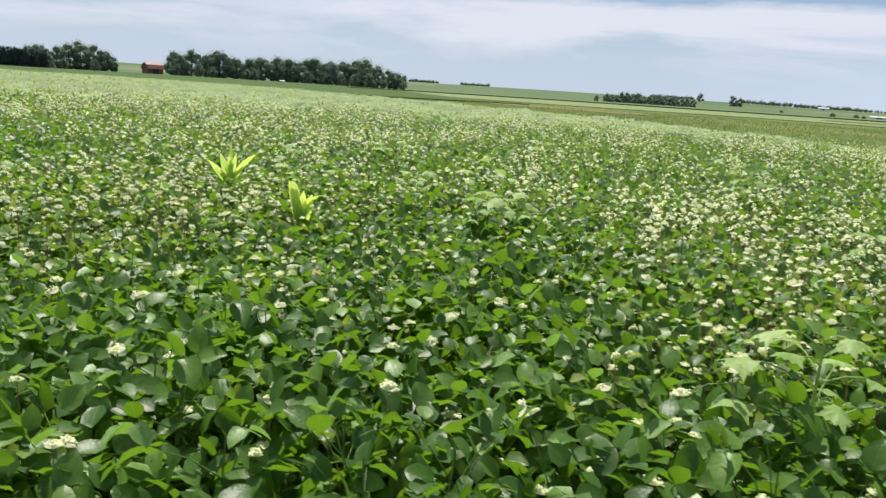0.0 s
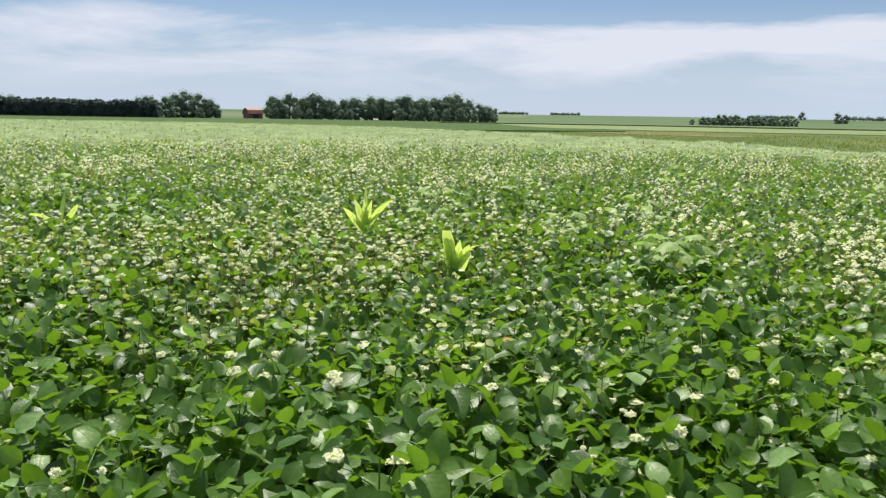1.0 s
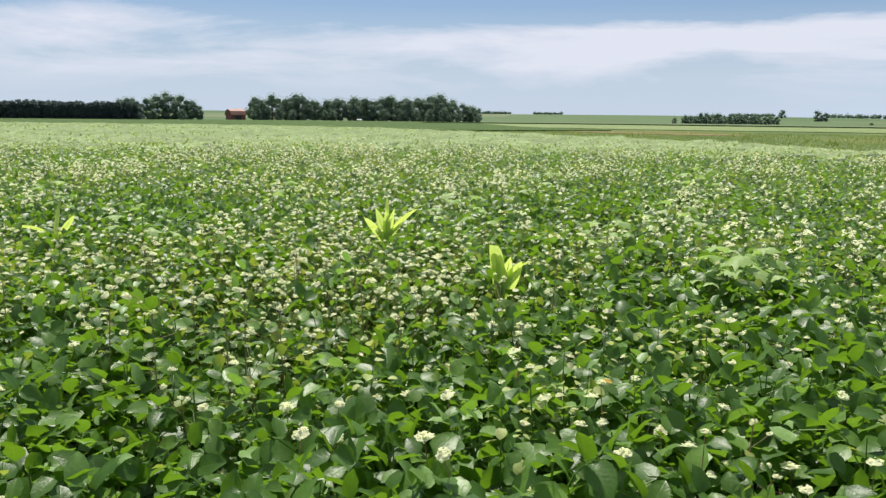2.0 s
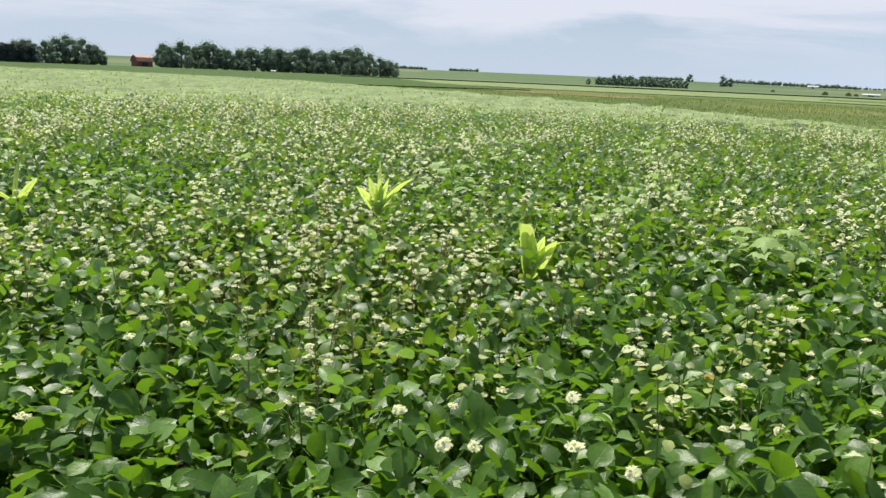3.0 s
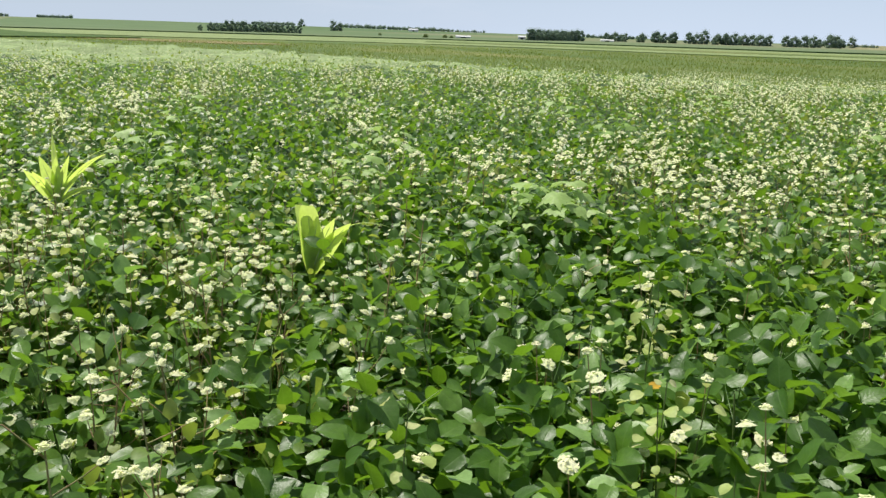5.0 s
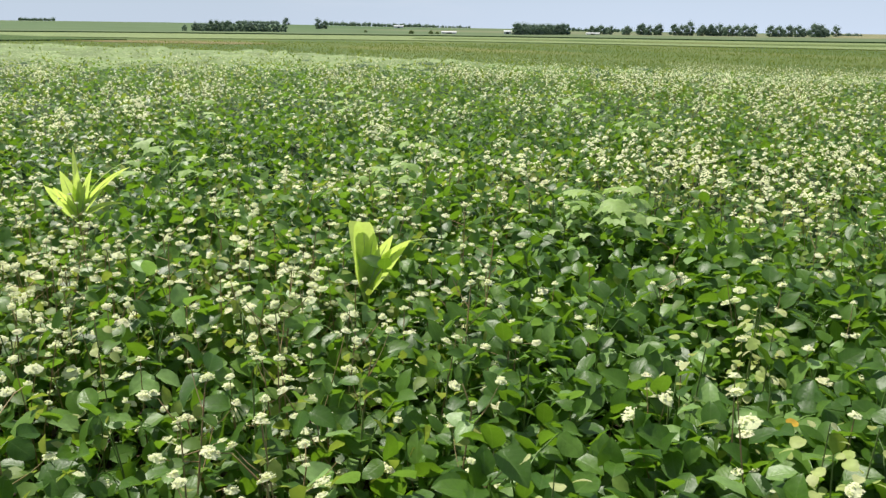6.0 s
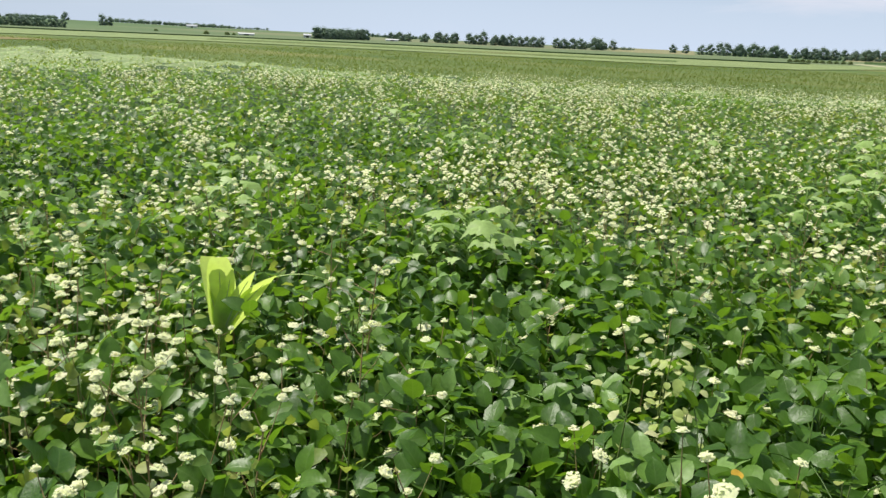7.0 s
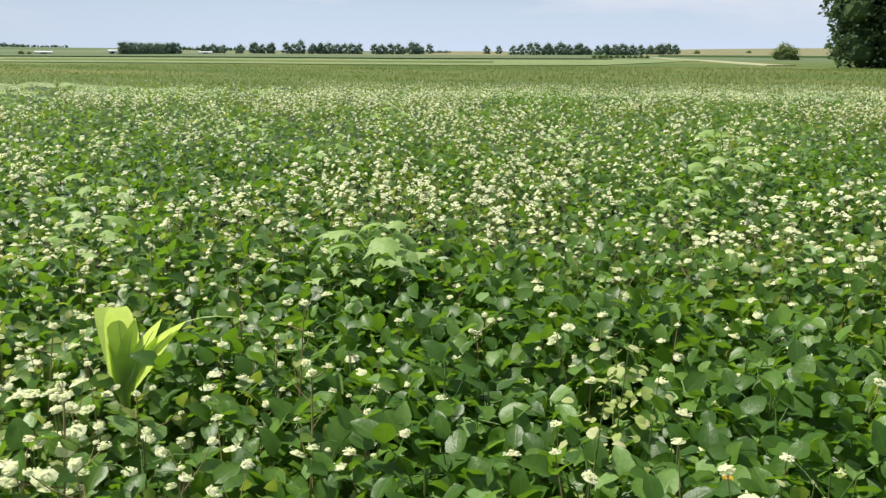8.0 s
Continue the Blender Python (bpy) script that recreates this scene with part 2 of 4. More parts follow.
# ---- mesh tools ----
def mesh_from(name, V, F, mats, smooth=True, mat_index=None):
    """A mesh from vertex and triangle arrays."""
    V, F = np.asarray(V, dtype=np.float32), np.asarray(F, dtype=np.int32)
    V_uv = V[:, 3:5] if V.shape[1] == 5 else None
    V = np.ascontiguousarray(V[:, :3])
    me = bpy.data.meshes.new(name)
    me.vertices.add(len(V))
    me.vertices.foreach_set("co", V.ravel())
    me.loops.add(len(F) * 3)
    me.loops.foreach_set("vertex_index", F.ravel())
    me.polygons.add(len(F))
    me.polygons.foreach_set("loop_start", np.arange(0, len(F) * 3, 3, dtype=np.int32))
    me.polygons.foreach_set("loop_total", np.full(len(F), 3, dtype=np.int32))
    me.polygons.foreach_set("use_smooth", np.full(len(F), smooth))
    if mat_index is not None:
        me.polygons.foreach_set("material_index", np.asarray(mat_index, dtype=np.int32))
    for m in mats if isinstance(mats, (list, tuple)) else [mats]:
        me.materials.append(m)
    if V_uv is not None:
        me.uv_layers.new(name="UVMap").data.foreach_set("uv", np.ascontiguousarray(V_uv[F.ravel()], dtype=np.float32).ravel())
    me.update(calc_edges=True)
    me.validate()
    return me


def joined(pieces):
    """Several (V, F) as one."""
    vs, fs, n = [], [], 0
    for V, F in pieces:
        vs.append(np.asarray(V, float))
        fs.append(np.asarray(F, int) + n)
        n += len(V)
    wide = max(v.shape[1] for v in vs)
    vs = [np.pad(v, ((0, 0), (0, wide - v.shape[1]))) for v in vs]
    return np.concatenate(vs), np.concatenate(fs)


def moved(vf, m):
    V, F = vf
    M = np.array(m)
    return np.concatenate([V[:, :3] @ M[:3, :3].T + M[:3, 3], V[:, 3:]], 1), F


def turns(yaw, pitch, roll):
    """Arrays of 3x3 turns: roll about the leaf's length (+x), then pitch up, then yaw."""
    cy, sy_, cp, sp, cr, sr = np.cos(yaw), np.sin(yaw), np.cos(pitch), np.sin(pitch), np.cos(roll), np.sin(roll)
    R = np.empty((len(yaw), 3, 3))
    R[:, 0, 0], R[:, 0, 1], R[:, 0, 2] = cy * cp, -cy * sp * sr - sy_ * cr, -cy * sp * cr + sy_ * sr
    R[:, 1, 0], R[:, 1, 1], R[:, 1, 2] = sy_ * cp, -sy_ * sp * sr + cy * cr, -sy_ * sp * cr - cy * sr
    R[:, 2, 0], R[:, 2, 1], R[:, 2, 2] = sp, cp * sr, cp * cr
    return R


def scatter(vf, places, R, size):
    """Copies of one small piece as one array: every copy turned, scaled and put in its place."""
    V, F = vf
    n, k = len(places), len(V)
    out = np.einsum("nij,kj->nki", R, V[:, :3]) * np.asarray(size).reshape(n, 1, 1) + places[:, None, :]
    if V.shape[1] > 3:
        out = np.concatenate([out, np.broadcast_to(V[None, :, 3:], (n, k, V.shape[1] - 3))], 2)
    faces = F[None] + (np.arange(n) * k)[:, None, None]
    return out.reshape(-1, V.shape[1]), faces.reshape(-1, 3)


def part(name, me, parent, label="", m=None):
    ob = new(name, me)
    ob.parent = parent
    if m is not None:
        ob.matrix_basis = m
    if label:
        tagged(ob, label)
    return ob


def thing(name, label, category, group="", m=None, kind=""):
    ob = new(name)
    ob.empty_display_size = 0.1
    if m is not None:
        ob.matrix_basis = m
    return tagged(ob, label, category, group, kind)


def tube(points, radii, sides=5):
    """A tapered tube through points."""
    P = [Vector(p) for p in points]
    V, F = [], []
    for i, p in enumerate(P):
        d = (P[min(i + 1, len(P) - 1)] - P[max(i - 1, 0)]).normalized()
        a = d.cross(Vector((0.3, 0.9, 0.1))).normalized()
        b = d.cross(a)
        for s in range(sides):
            t = 2 * math.pi * s / sides
            V.append(tuple(p + (a * math.cos(t) + b * math.sin(t)) * radii[i]))
    for i in range(len(P) - 1):
        for s in range(sides):
            q, r = i * sides + s, i * sides + (s + 1) % sides
            F += [(q, r, q + sides), (r, r + sides, q + sides)]
    return np.array(V), np.array(F)


def box(x0, x1, y0, y1, z0, z1):
    V = np.array([(x, y, z) for z in (z0, z1) for y in (y0, y1) for x in (x0, x1)], float)
    F = np.array([(0, 2, 1), (1, 2, 3), (4, 5, 6), (5, 7, 6), (0, 1, 4), (1, 5, 4), (2, 6, 3), (3, 6, 7), (0, 4, 2), (2, 4, 6), (1, 3, 5), (3, 7, 5)])
    return V, F


def blade(length, width, droop, fold, profile, n=6, wave=0.0):
    """A leaf along +x with a midrib, folded up at both sides and drooping to its tip."""
    V, F = [], []
    for i in range(n + 1):
        s = 0.35 * i / n + 0.325 * (1 - math.cos(math.pi * i / n))
        w = width * profile(s) / 2
        a = droop * s
        x = length * (math.sin(a) / droop if abs(droop) > 1e-3 else s)
        z = -length * ((1 - math.cos(a)) / droop if abs(droop) > 1e-3 else 0.0)
        lift = fold * w
        V += [(x, -w, z + lift + wave * w * math.sin(9 * s), s, -1), (x, 0, z, s, 0), (x, w, z + lift + wave * w * math.cos(8 * s), s, 1)]
    for i in range(n):
        q = 3 * i
        F += [(q, q + 3, q + 1), (q + 1, q + 3, q + 4), (q + 1, q + 4, q + 2), (q + 2, q + 4, q + 5)]
    return np.array(V), np.array(F)


def ovate(s):
    return max(0.03, 2.34 * s ** 0.50 * (1 - s) ** 0.76) if 0 < s < 1 else 0.03


def heart(s):
    return max(0.03, (1 - s) ** 0.8 * (0.55 + 3.2 * s) * 0.88) if s < 1 else 0.03


def strap(s):
    return max(0.04, min(1.0, 0.55 + 1.6 * s) * (1 - s ** 3.2))


def blunt(s):
    return max(0.10, min(1.0, 0.62 + 1.6 * s) * (1 - 0.45 * s ** 12))


# ---- the plan ----
# the flowering field's far edge, from west round to east
EDGE = [(-160, 95), (-90, 82), (-50, 78.5), (-34, 78), (-22, 80), (-9, 71), (-2, 60), (3.8, 53.5), (8.0, 46.0), (11.4, 41), (13.4, 34.9), (15, 29.9), (17, 25.8), (19.9, 21.4), (23, 17.9), (25.4, 14.7), (27.5, 11.3), (30.5, 4), (37, -16), (44, -60)]
FIELD = EDGE + [(-160, -60)]
GRASS_FAR = [(-188.2, 236.2), (-70.8, 213.8), (-39.5, 203.8), (-13.2, 170.0), (3.6, 143.8), (19.2, 132.5), (44.2, 130.0), (56.0, 125.0), (66.0, 111.0), (74.0, 97.0), (80.0, 81.0), (90.0, 65.0), (106.0, 52.0), (122.0, 38.0), (130.0, 5.0), (142.0, -51.2)]
PALE_FAR = [(182.3, -49.9), (216.5, 35.5), (209.2, 69.7), (184.8, 106.3), (148.2, 130.7), (132.3, 175.8), (115.2, 197.8), (100.6, 216.1), (65.2, 222.2), (26.2, 238.0), (-10.4, 230.7), (-25.1, 213.6)]


def inside(poly, x, y):
    """Which of the points lie in the polygon."""
    res = np.zeros(len(x), bool)
    for (x0, y0), (x1, y1) in zip(poly, poly[1:] + poly[:1]):
        cross = ((y0 > y) != (y1 > y)) & (x < (x1 - x0) * (y - y0) / ((y1 - y0) or 1e-9) + x0)
        res ^= cross
    return res


rng = np.random.default_rng(7)
WALK_A, WALK_B = np.array((4.476, 3.023)), np.array((2.117, 6.11))


def off_walk(x, y):
    """Distance from the line that is walked."""
    d = WALK_B - WALK_A
    s = np.clip(((x - WALK_A[0]) * d[0] + (y - WALK_A[1]) * d[1]) / (d @ d), 0, 1)
    return np.hypot(x - WALK_A[0] - s * d[0], y - WALK_A[1] - s * d[1])


def smooth_noise(x, y, size, seed):
    """Soft noise from -1 to 1 with lumps of about that size."""
    r = np.random.default_rng(seed)
    out = np.zeros(len(x))
    for k in range(9):
        a, f, ph = r.uniform(0, math.pi), r.uniform(0.6, 1.8) / size, r.uniform(0, 6.28)
        out += np.sin((x * math.cos(a) + y * math.sin(a)) * f * 2 * math.pi + ph)
    return np.clip(out / 4.2, -1, 1)


def flowering(x, y):
    """How thick the buckwheat stands, 0 to 1."""
    d = 0.49 + 0.56 * smooth_noise(x, y, 3.2, 3) + 0.46 * smooth_noise(x, y, 1.0, 4) + 0.24 * smooth_noise(x, y, 9.0, 6)
    for cx, cy, rad, amount in ((2.55, 7.35, 0.75, 0.75), (2.75, 7.3, 0.45, 0.6), (1.3, 8.3, 1.3, 0.5), (6.1, 7.2, 1.2, 0.22), (6.3, 6.2, 0.8, 0.3), (4.9, 4.8, 1.0, -0.7), (5.3, 6.0, 0.7, -0.3), (3.6, 6.6, 1.0, -0.75), (4.0, 5.4, 1.3, -0.7),
                                (2.1, 5.7, 1.2, -0.65), (4.3, 7.7, 0.9, -0.5), (6.0, 8.6, 0.8, 0.15), (3.6, 9.6, 1.2, 0.25), (4.76, 8.5, 0.5, -0.9), (5.0, 5.9, 0.9, 0.35), (3.9, 7.4, 0.8, -0.55), (4.6, 8.2, 0.5, -0.4), (3.68, 6.45, 0.30, 0.7)):
        d = d + amount * np.exp(-((x - cx) ** 2 + (y - cy) ** 2) / rad ** 2)
    return np.clip(d, 0.10, 1.0)


def spots(n, r0, r1, az0=-47, az1=92):
    """Random points of the field, between two distances from the walk and in the fan that it looks over."""
    c = (WALK_A + WALK_B) / 2
    a = np.radians(rng.uniform(az0, az1, n))
    r = np.sqrt(rng.uniform(0 if r0 < 3 else (r0 - 2) ** 2, (r1 + 2) ** 2, n))
    x, y = c[0] + r * np.sin(a), c[1] + r * np.cos(a)
    o = off_walk(x, y)
    ok = (o >= r0) & (o < r1) & inside(FIELD, x, y)
    return x[ok], y[ok]


# ---- ground, far fields and road ----
HILLS = [(-180, 0.25), (-40, 0.30), (-4, 0.27), (7, 0.29), (13, 0.27), (18, 0.25), (23, 0.20), (28, 0.18), (32, 0.16), (38, 0.12), (42, 0.07), (52, 0.08), (56, 0.07), (62, 0.12), (69, 0.26), (75, 0.34), (84, 0.34), (180, 0.25)]


def ground_z(x, y):
    """The plain is level and rises to low swells far off."""
    dx, dy = x - 3.0, y - 5.0
    r, az = np.hypot(dx, dy), np.degrees(np.arctan2(dx, dy))
    top = np.interp(az, [h[0] for h in HILLS], [math.tan(radians(h[1])) * 2300 + 1.6 for h in HILLS])
    s = np.clip((r - 480) / 1800, 0, 1)
    return top * s * s * (3 - 2 * s) - np.clip((r - 2400) / 2000, 0, 1) * 6


def build_ground():
    radii = np.concatenate([[0.02, 1.5, 3.5], np.geomspace(6, 4600, 64)])
    n = 240
    a = np.linspace(0, 2 * math.pi, n, endpoint=False)
    X = (3 + radii[:, None] * np.sin(a)[None]).ravel()
    Y = (5 + radii[:, None] * np.cos(a)[None]).ravel()
    V = np.stack([X, Y, ground_z(X, Y)], 1)
    i, j = np.meshgrid(np.arange(len(radii) - 1), np.arange(n), indexing="ij")
    p, q = (i * n + j).ravel(), (i * n + (j + 1) % n).ravel()
    F = np.concatenate([np.stack([p, q, p + n], 1), np.stack([q, q + n, p + n], 1)])[:, ::-1]
    cx, cy = V[F][:, :, 0].mean(1), V[F][:, :, 1].mean(1)
    far = np.hypot(cx - 3, cy - 5)
    idx = np.where(inside(FIELD, cx, cy) & (far < 120), 0, np.where(far < 190, 1, 2))
    # far fields: broad parcels of differing crops
    m, nt, pr = base_mat("far_fields")
    geo, mp, vo = nt.nodes.new("ShaderNodeNewGeometry"), nt.nodes.new("ShaderNodeMapping"), nt.nodes.new("ShaderNodeTexVoronoi")
    mp.inputs["Scale"].default_value = (0.0028, 0.0016, 0.0)
    vo.distance = "CHEBYCHEV"
    vo.inputs["Scale"].default_value = 1.0
    vo.inputs["Randomness"].default_value = 0.6
    nt.links.new(geo.outputs["Position"], mp.inputs["Vector"])
    nt.links.new(mp.outputs[0], vo.inputs["Vector"])
    sp = nt.nodes.new("ShaderNodeSeparateColor")
    nt.links.new(vo.outputs["Color"], sp.inputs[0])
    col = ramp_node(nt, sp.outputs[0], [(0.0, (0.082, 0.132, 0.058)), (0.4, (0.102, 0.150, 0.068)), (0.75, (0.132, 0.165, 0.082)), (1.0, (0.17, 0.18, 0.10))])
    col = mix_col(nt, 0.5, col, ramp_node(nt, noise_node(nt, 0.02, 4.0), [(0.3, 0.7), (0.7, 1.2)]), "MULTIPLY")
    nt.links.new(col, pr.inputs["Base Color"])
    pr.inputs["Roughness"].default_value = 0.95
    pr.inputs["Specular IOR Level"].default_value = 0.1
    me = mesh_from("ground", V, F, [M_SOIL, M_TURF, m], True, idx)
    tagged(new("ground", me), "level farmland rising to low green swells far off", "ground", kind="structure")


build_ground()


def slab(name, poly, z, mat, label):
    """A standing crop seen from afar: its top and its flanks."""
    from mathutils.geometry import tessellate_polygon
    top = [Vector((x, y, z)) for x, y in poly]
    F = [tuple(t) for t in tessellate_polygon([top])]
    n = len(top)
    V = [tuple(v) for v in top] + [(v.x, v.y, -0.02) for v in top]
    for i in range(n):
        j = (i + 1) % n
        F += [(i, j, n + i), (j, n + j, n + i)]
    me = mesh_from(name, V, F, mat, False)
    bm = bmesh.new()
    bm.from_mesh(me)
    bmesh.ops.recalc_face_normals(bm, faces=bm.faces)
    bm.to_mesh(me)
    bm.free()
    return tagged(new(name, me), label, "crop", kind="structure")


slab("pale_crop_strip", GRASS_FAR[4:12] + [(104, 58), (140, 66), (190, 77), (232, 98), (205, 106)] + PALE_FAR[3:], 0.10, M_PALE, "strip of pale flowering crop beyond the grass")
slab("dark_crop_strip", [(-25.1, 216.1), (-10.4, 233.1), (26.2, 240.5), (65.2, 224.6), (100.6, 218.5), (115.2, 200.2), (132.3, 178.2), (148.2, 133.1), (172, 117), (196, 102), (202, 107), (178, 122), (155.5, 138), (140.9, 181.9), (122.6, 206.3), (104.3, 227.0), (67.7, 234.4), (26.2, 250.2), (-10.4, 242.9), (-27.5, 223.4)], 0.34,
     M_DARKCROP, "narrow dark green row crop beyond the pale strip")
slab("dark_crop_field", [(-200, 120), (-130, 106), (-90, 100), (-50, 97), (-24, 95), (-10, 96), (3, 106), (13, 114), (0, 150), (-12, 220), (-17, 282), (-60, 275), (-110, 246), (-150, 225), (-220, 205)], 0.16, M_BEANS, "dark green bean field in front of the trees")


slab("stubble_strip", [(-8, 124), (4, 110), (12, 98), (20, 91), (27, 94), (22, 107), (14, 114), (5, 124), (-5, 137)], 0.04, M_STRAW, "strip of brown stubble in the grass")


slab("mown_strip", [(67, 150), (79, 133), (89, 116), (96, 97), (110, 80), (128, 92), (114, 114), (105, 136), (92, 155), (78, 172)], 0.13, M_TURF, "strip of olive-green grass in the pale crop")


def parcel(name, az0, az1, r0, r1, lift, mat, label):
    """A far field that follows the lie of the land."""
    a, r = np.radians(np.linspace(az0, az1, 30)), np.geomspace(r0, r1, 14)
    X, Y = (3 + r[:, None] * np.sin(a)).ravel(), (5 + r[:, None] * np.cos(a)).ravel()
    V = np.stack([X, Y, ground_z(X, Y) + lift], 1)
    V[:30, 2] -= lift + 0.02
    i, j = np.meshgrid(np.arange(13), np.arange(29), indexing="ij")
    p = (i * 30 + j).ravel()
    F = np.concatenate([np.stack([p, p + 30, p + 1], 1), np.stack([p + 1, p + 30, p + 31], 1)])
    return tagged(new(name, mesh_from(name, V, F, mat)), label, "crop", kind="structure")


parcel("grain_field", 65.5, 88, 620, 2280, 0.6, M_GRAIN, "ripening tan grain field on a far swell")
parcel("grain_field", 51.0, 56.5, 560, 2280, 0.6, M_GRAIN, "ripening tan grain field between the far trees")
parcel("dark_crop_strip", 66.5, 79.0, 430, 470, 0.9, M_DARKCROP, "narrow dark green row crop below the grain")


def road(points, width):
    V, F = [], []
    for i, (x, y) in enumerate(points):
        a, b = points[max(i - 1, 0)], points[min(i + 1, len(points) - 1)]
        d = Vector((b[0] - a[0], b[1] - a[1])).normalized()
        for s in (-1, 1):
            V += [(x + d.y * s * width / 2, y - d.x * s * width / 2, 0.02), (x + d.y * s * width / 2 * 0.9, y - d.x * s * width / 2 * 0.9, 0.12)]
    for i in range(len(points) - 1):
        q = 4 * i
        for u, w in ((0, 1), (1, 3), (3, 2)):
            F += [(q + u, q + w, q + u + 4), (q + w, q + w + 4, q + u + 4)]
    me = mesh_from("road", V, F, M_GRAVEL, False)
    tagged(new("road", me), "pale gravel farm track across the grass", "road", kind="structure")


road([(330, 150), (250, 108), (205, 82), (160, 59), (140, 49), (126, 41)], 4.2)


# ---- closed canopy under the crop, a way off from the walk ----
def build_canopy():
    radii = np.concatenate([np.arange(0.5, 12, 0.35), np.geomspace(12, 190, 110)])
    n = 420
    a = np.linspace(0, 2 * math.pi, n, endpoint=False)
    c = (WALK_A + WALK_B) / 2
    X = (c[0] + radii[:, None] * np.sin(a)[None]).ravel()
    Y = (c[1] + radii[:, None] * np.cos(a)[None]).ravel()
    X += rng.normal(0, 0.05, len(X))
    Y += rng.normal(0, 0.05, len(Y))
    o = off_walk(X, Y)
    s = np.clip((o - 3.0) / 2.2, 0, 1)
    far = np.clip((o - 18) / 8, 0, 1)
    Z = 0.06 + 0.27 * s * s * (3 - 2 * s) + 0.30 * far + rng.normal(0, 0.045, len(X)) * s + 0.05 * smooth_noise(X, Y, 2.0, 9) * s
    V = np.stack([X, Y, Z], 1)
    i, j = np.meshgrid(np.arange(len(radii) - 1), np.arange(n), indexing="ij")
    p, q = (i * n + j).ravel(), (i * n + (j + 1) % n).ravel()
    F = np.concatenate([np.stack([p, p + n, q], 1), np.stack([q, p + n, q + n], 1)])
    cx, cy = V[F][:, :, 0].mean(1), V[F][:, :, 1].mean(1)
    F = F[inside(FIELD, cx, cy) & (off_walk(cx, cy) > 3.0)]
    far_off = off_walk(V[F][:, :, 0].mean(1), V[F][:, :, 1].mean(1)) + rng.normal(0, 2.0, len(F))
    used = np.unique(F)
    back = np.zeros(len(V), int)
    back[used] = np.arange(len(used))
    me = mesh_from("crop_canopy", V[used], back[F], [M_CANOPY, M_BLOOM], True, far_off > 22)
    tagged(new("crop_canopy", me), "closed green canopy of soybean and buckwheat", "crop", kind="stuff")


build_canopy()

# ---- trees ----
LEAF_CARD = (np.array([(-0.5, 0, 0), (0, -0.36, 0.10), (0.5, 0, 0), (0, 0.36, 0.10)]), np.array([(0, 1, 2), (0, 2, 3)]))


def lump(seed, rad, flat=0.85, fine=1):
    """A rough dark core of a leaf mass."""
    bm = bmesh.new()
    bmesh.ops.create_icosphere(bm, subdivisions=fine, radius=1.0)
    r = random.Random(seed)
    for v in bm.verts:
        v.co *= rad * r.uniform(0.72, 1.0)
        v.co.z *= flat
    bm.verts.index_update()
    V = np.array([v.co[:] for v in bm.verts])
    F = np.array([[v.index for v in f.verts] for f in bm.faces])
    bm.free()
    return V, F


def cards(r, centre, radii, n, size, spread=0.13):
    """Leaf sprays over one mass of a crown, standing out from it."""
    u = r.normal(size=(n, 3))
    u /= np.linalg.norm(u, axis=1)[:, None]
    u[:, 2] = np.where(u[:, 2] < -0.6, -u[:, 2], u[:, 2])
    p = np.asarray(centre) + u * np.asarray(radii) * (1 + r.normal(0, spread, n))[:, None]
    return scatter(LEAF_CARD, p, turns(np.arctan2(u[:, 1], u[:, 0]) + r.normal(0, 0.8, n), r.uniform(-0.9, 0.9, n), r.uniform(-1.2, 1.2, n)), size * r.uniform(0.55, 1.3, n))


def broadleaf(name, seed, height, width, lobes, sprays, size, low=0.12, label="", category="tree", group="", fat=1.0, spread=0.13, leaves=M_HAZYTREE, core=1):
    """A tree: tapered trunk, limbs, and a crown of many leaf sprays in uneven masses."""
    r = np.random.default_rng(seed)
    tree = thing(name, label, category, group)
    wood = [tube([(0, 0, -0.1), (0.02 * height, 0.01 * height, 0.25 * height), (0.0, 0.02 * height, 0.55 * height), (0.02 * height, 0, 0.85 * height)],
                 [0.030 * height, 0.022 * height, 0.014 * height, 0.004 * height], 7)]
    crown = []
    for k in range(lobes):
        a, f = k * 2.4 + r.uniform(-0.4, 0.4), k / max(1, lobes - 1)
        z = height * (low + 0.14 + (0.72 - low) * f + r.uniform(-0.04, 0.04))
        reach = width / 2 * (0.62 * math.sin(math.pi * (0.22 + 0.68 * f)) + r.uniform(-0.08, 0.10))
        c = (reach * math.cos(a), reach * math.sin(a), z)
        rad = width * r.uniform(0.17, 0.25) * fat
        wood.append(tube([(0, 0, z * 0.55), (c[0] * 0.5, c[1] * 0.5, z * 0.82), c], [0.010 * height, 0.007 * height, 0.002 * height], 4))
        crown.append(moved(lump(seed * 50 + k, rad * 0.80, fine=core), Matrix.Translation(c)))
        crown.append(cards(r, c, (rad, rad, rad * 0.85), sprays // lobes, size, spread))
    part("trunk", mesh_from("trunk", *joined(wood), M_BARK), tree)
    part("crown", mesh_from("crown", *joined(crown), leaves, False), tree)
    return tree


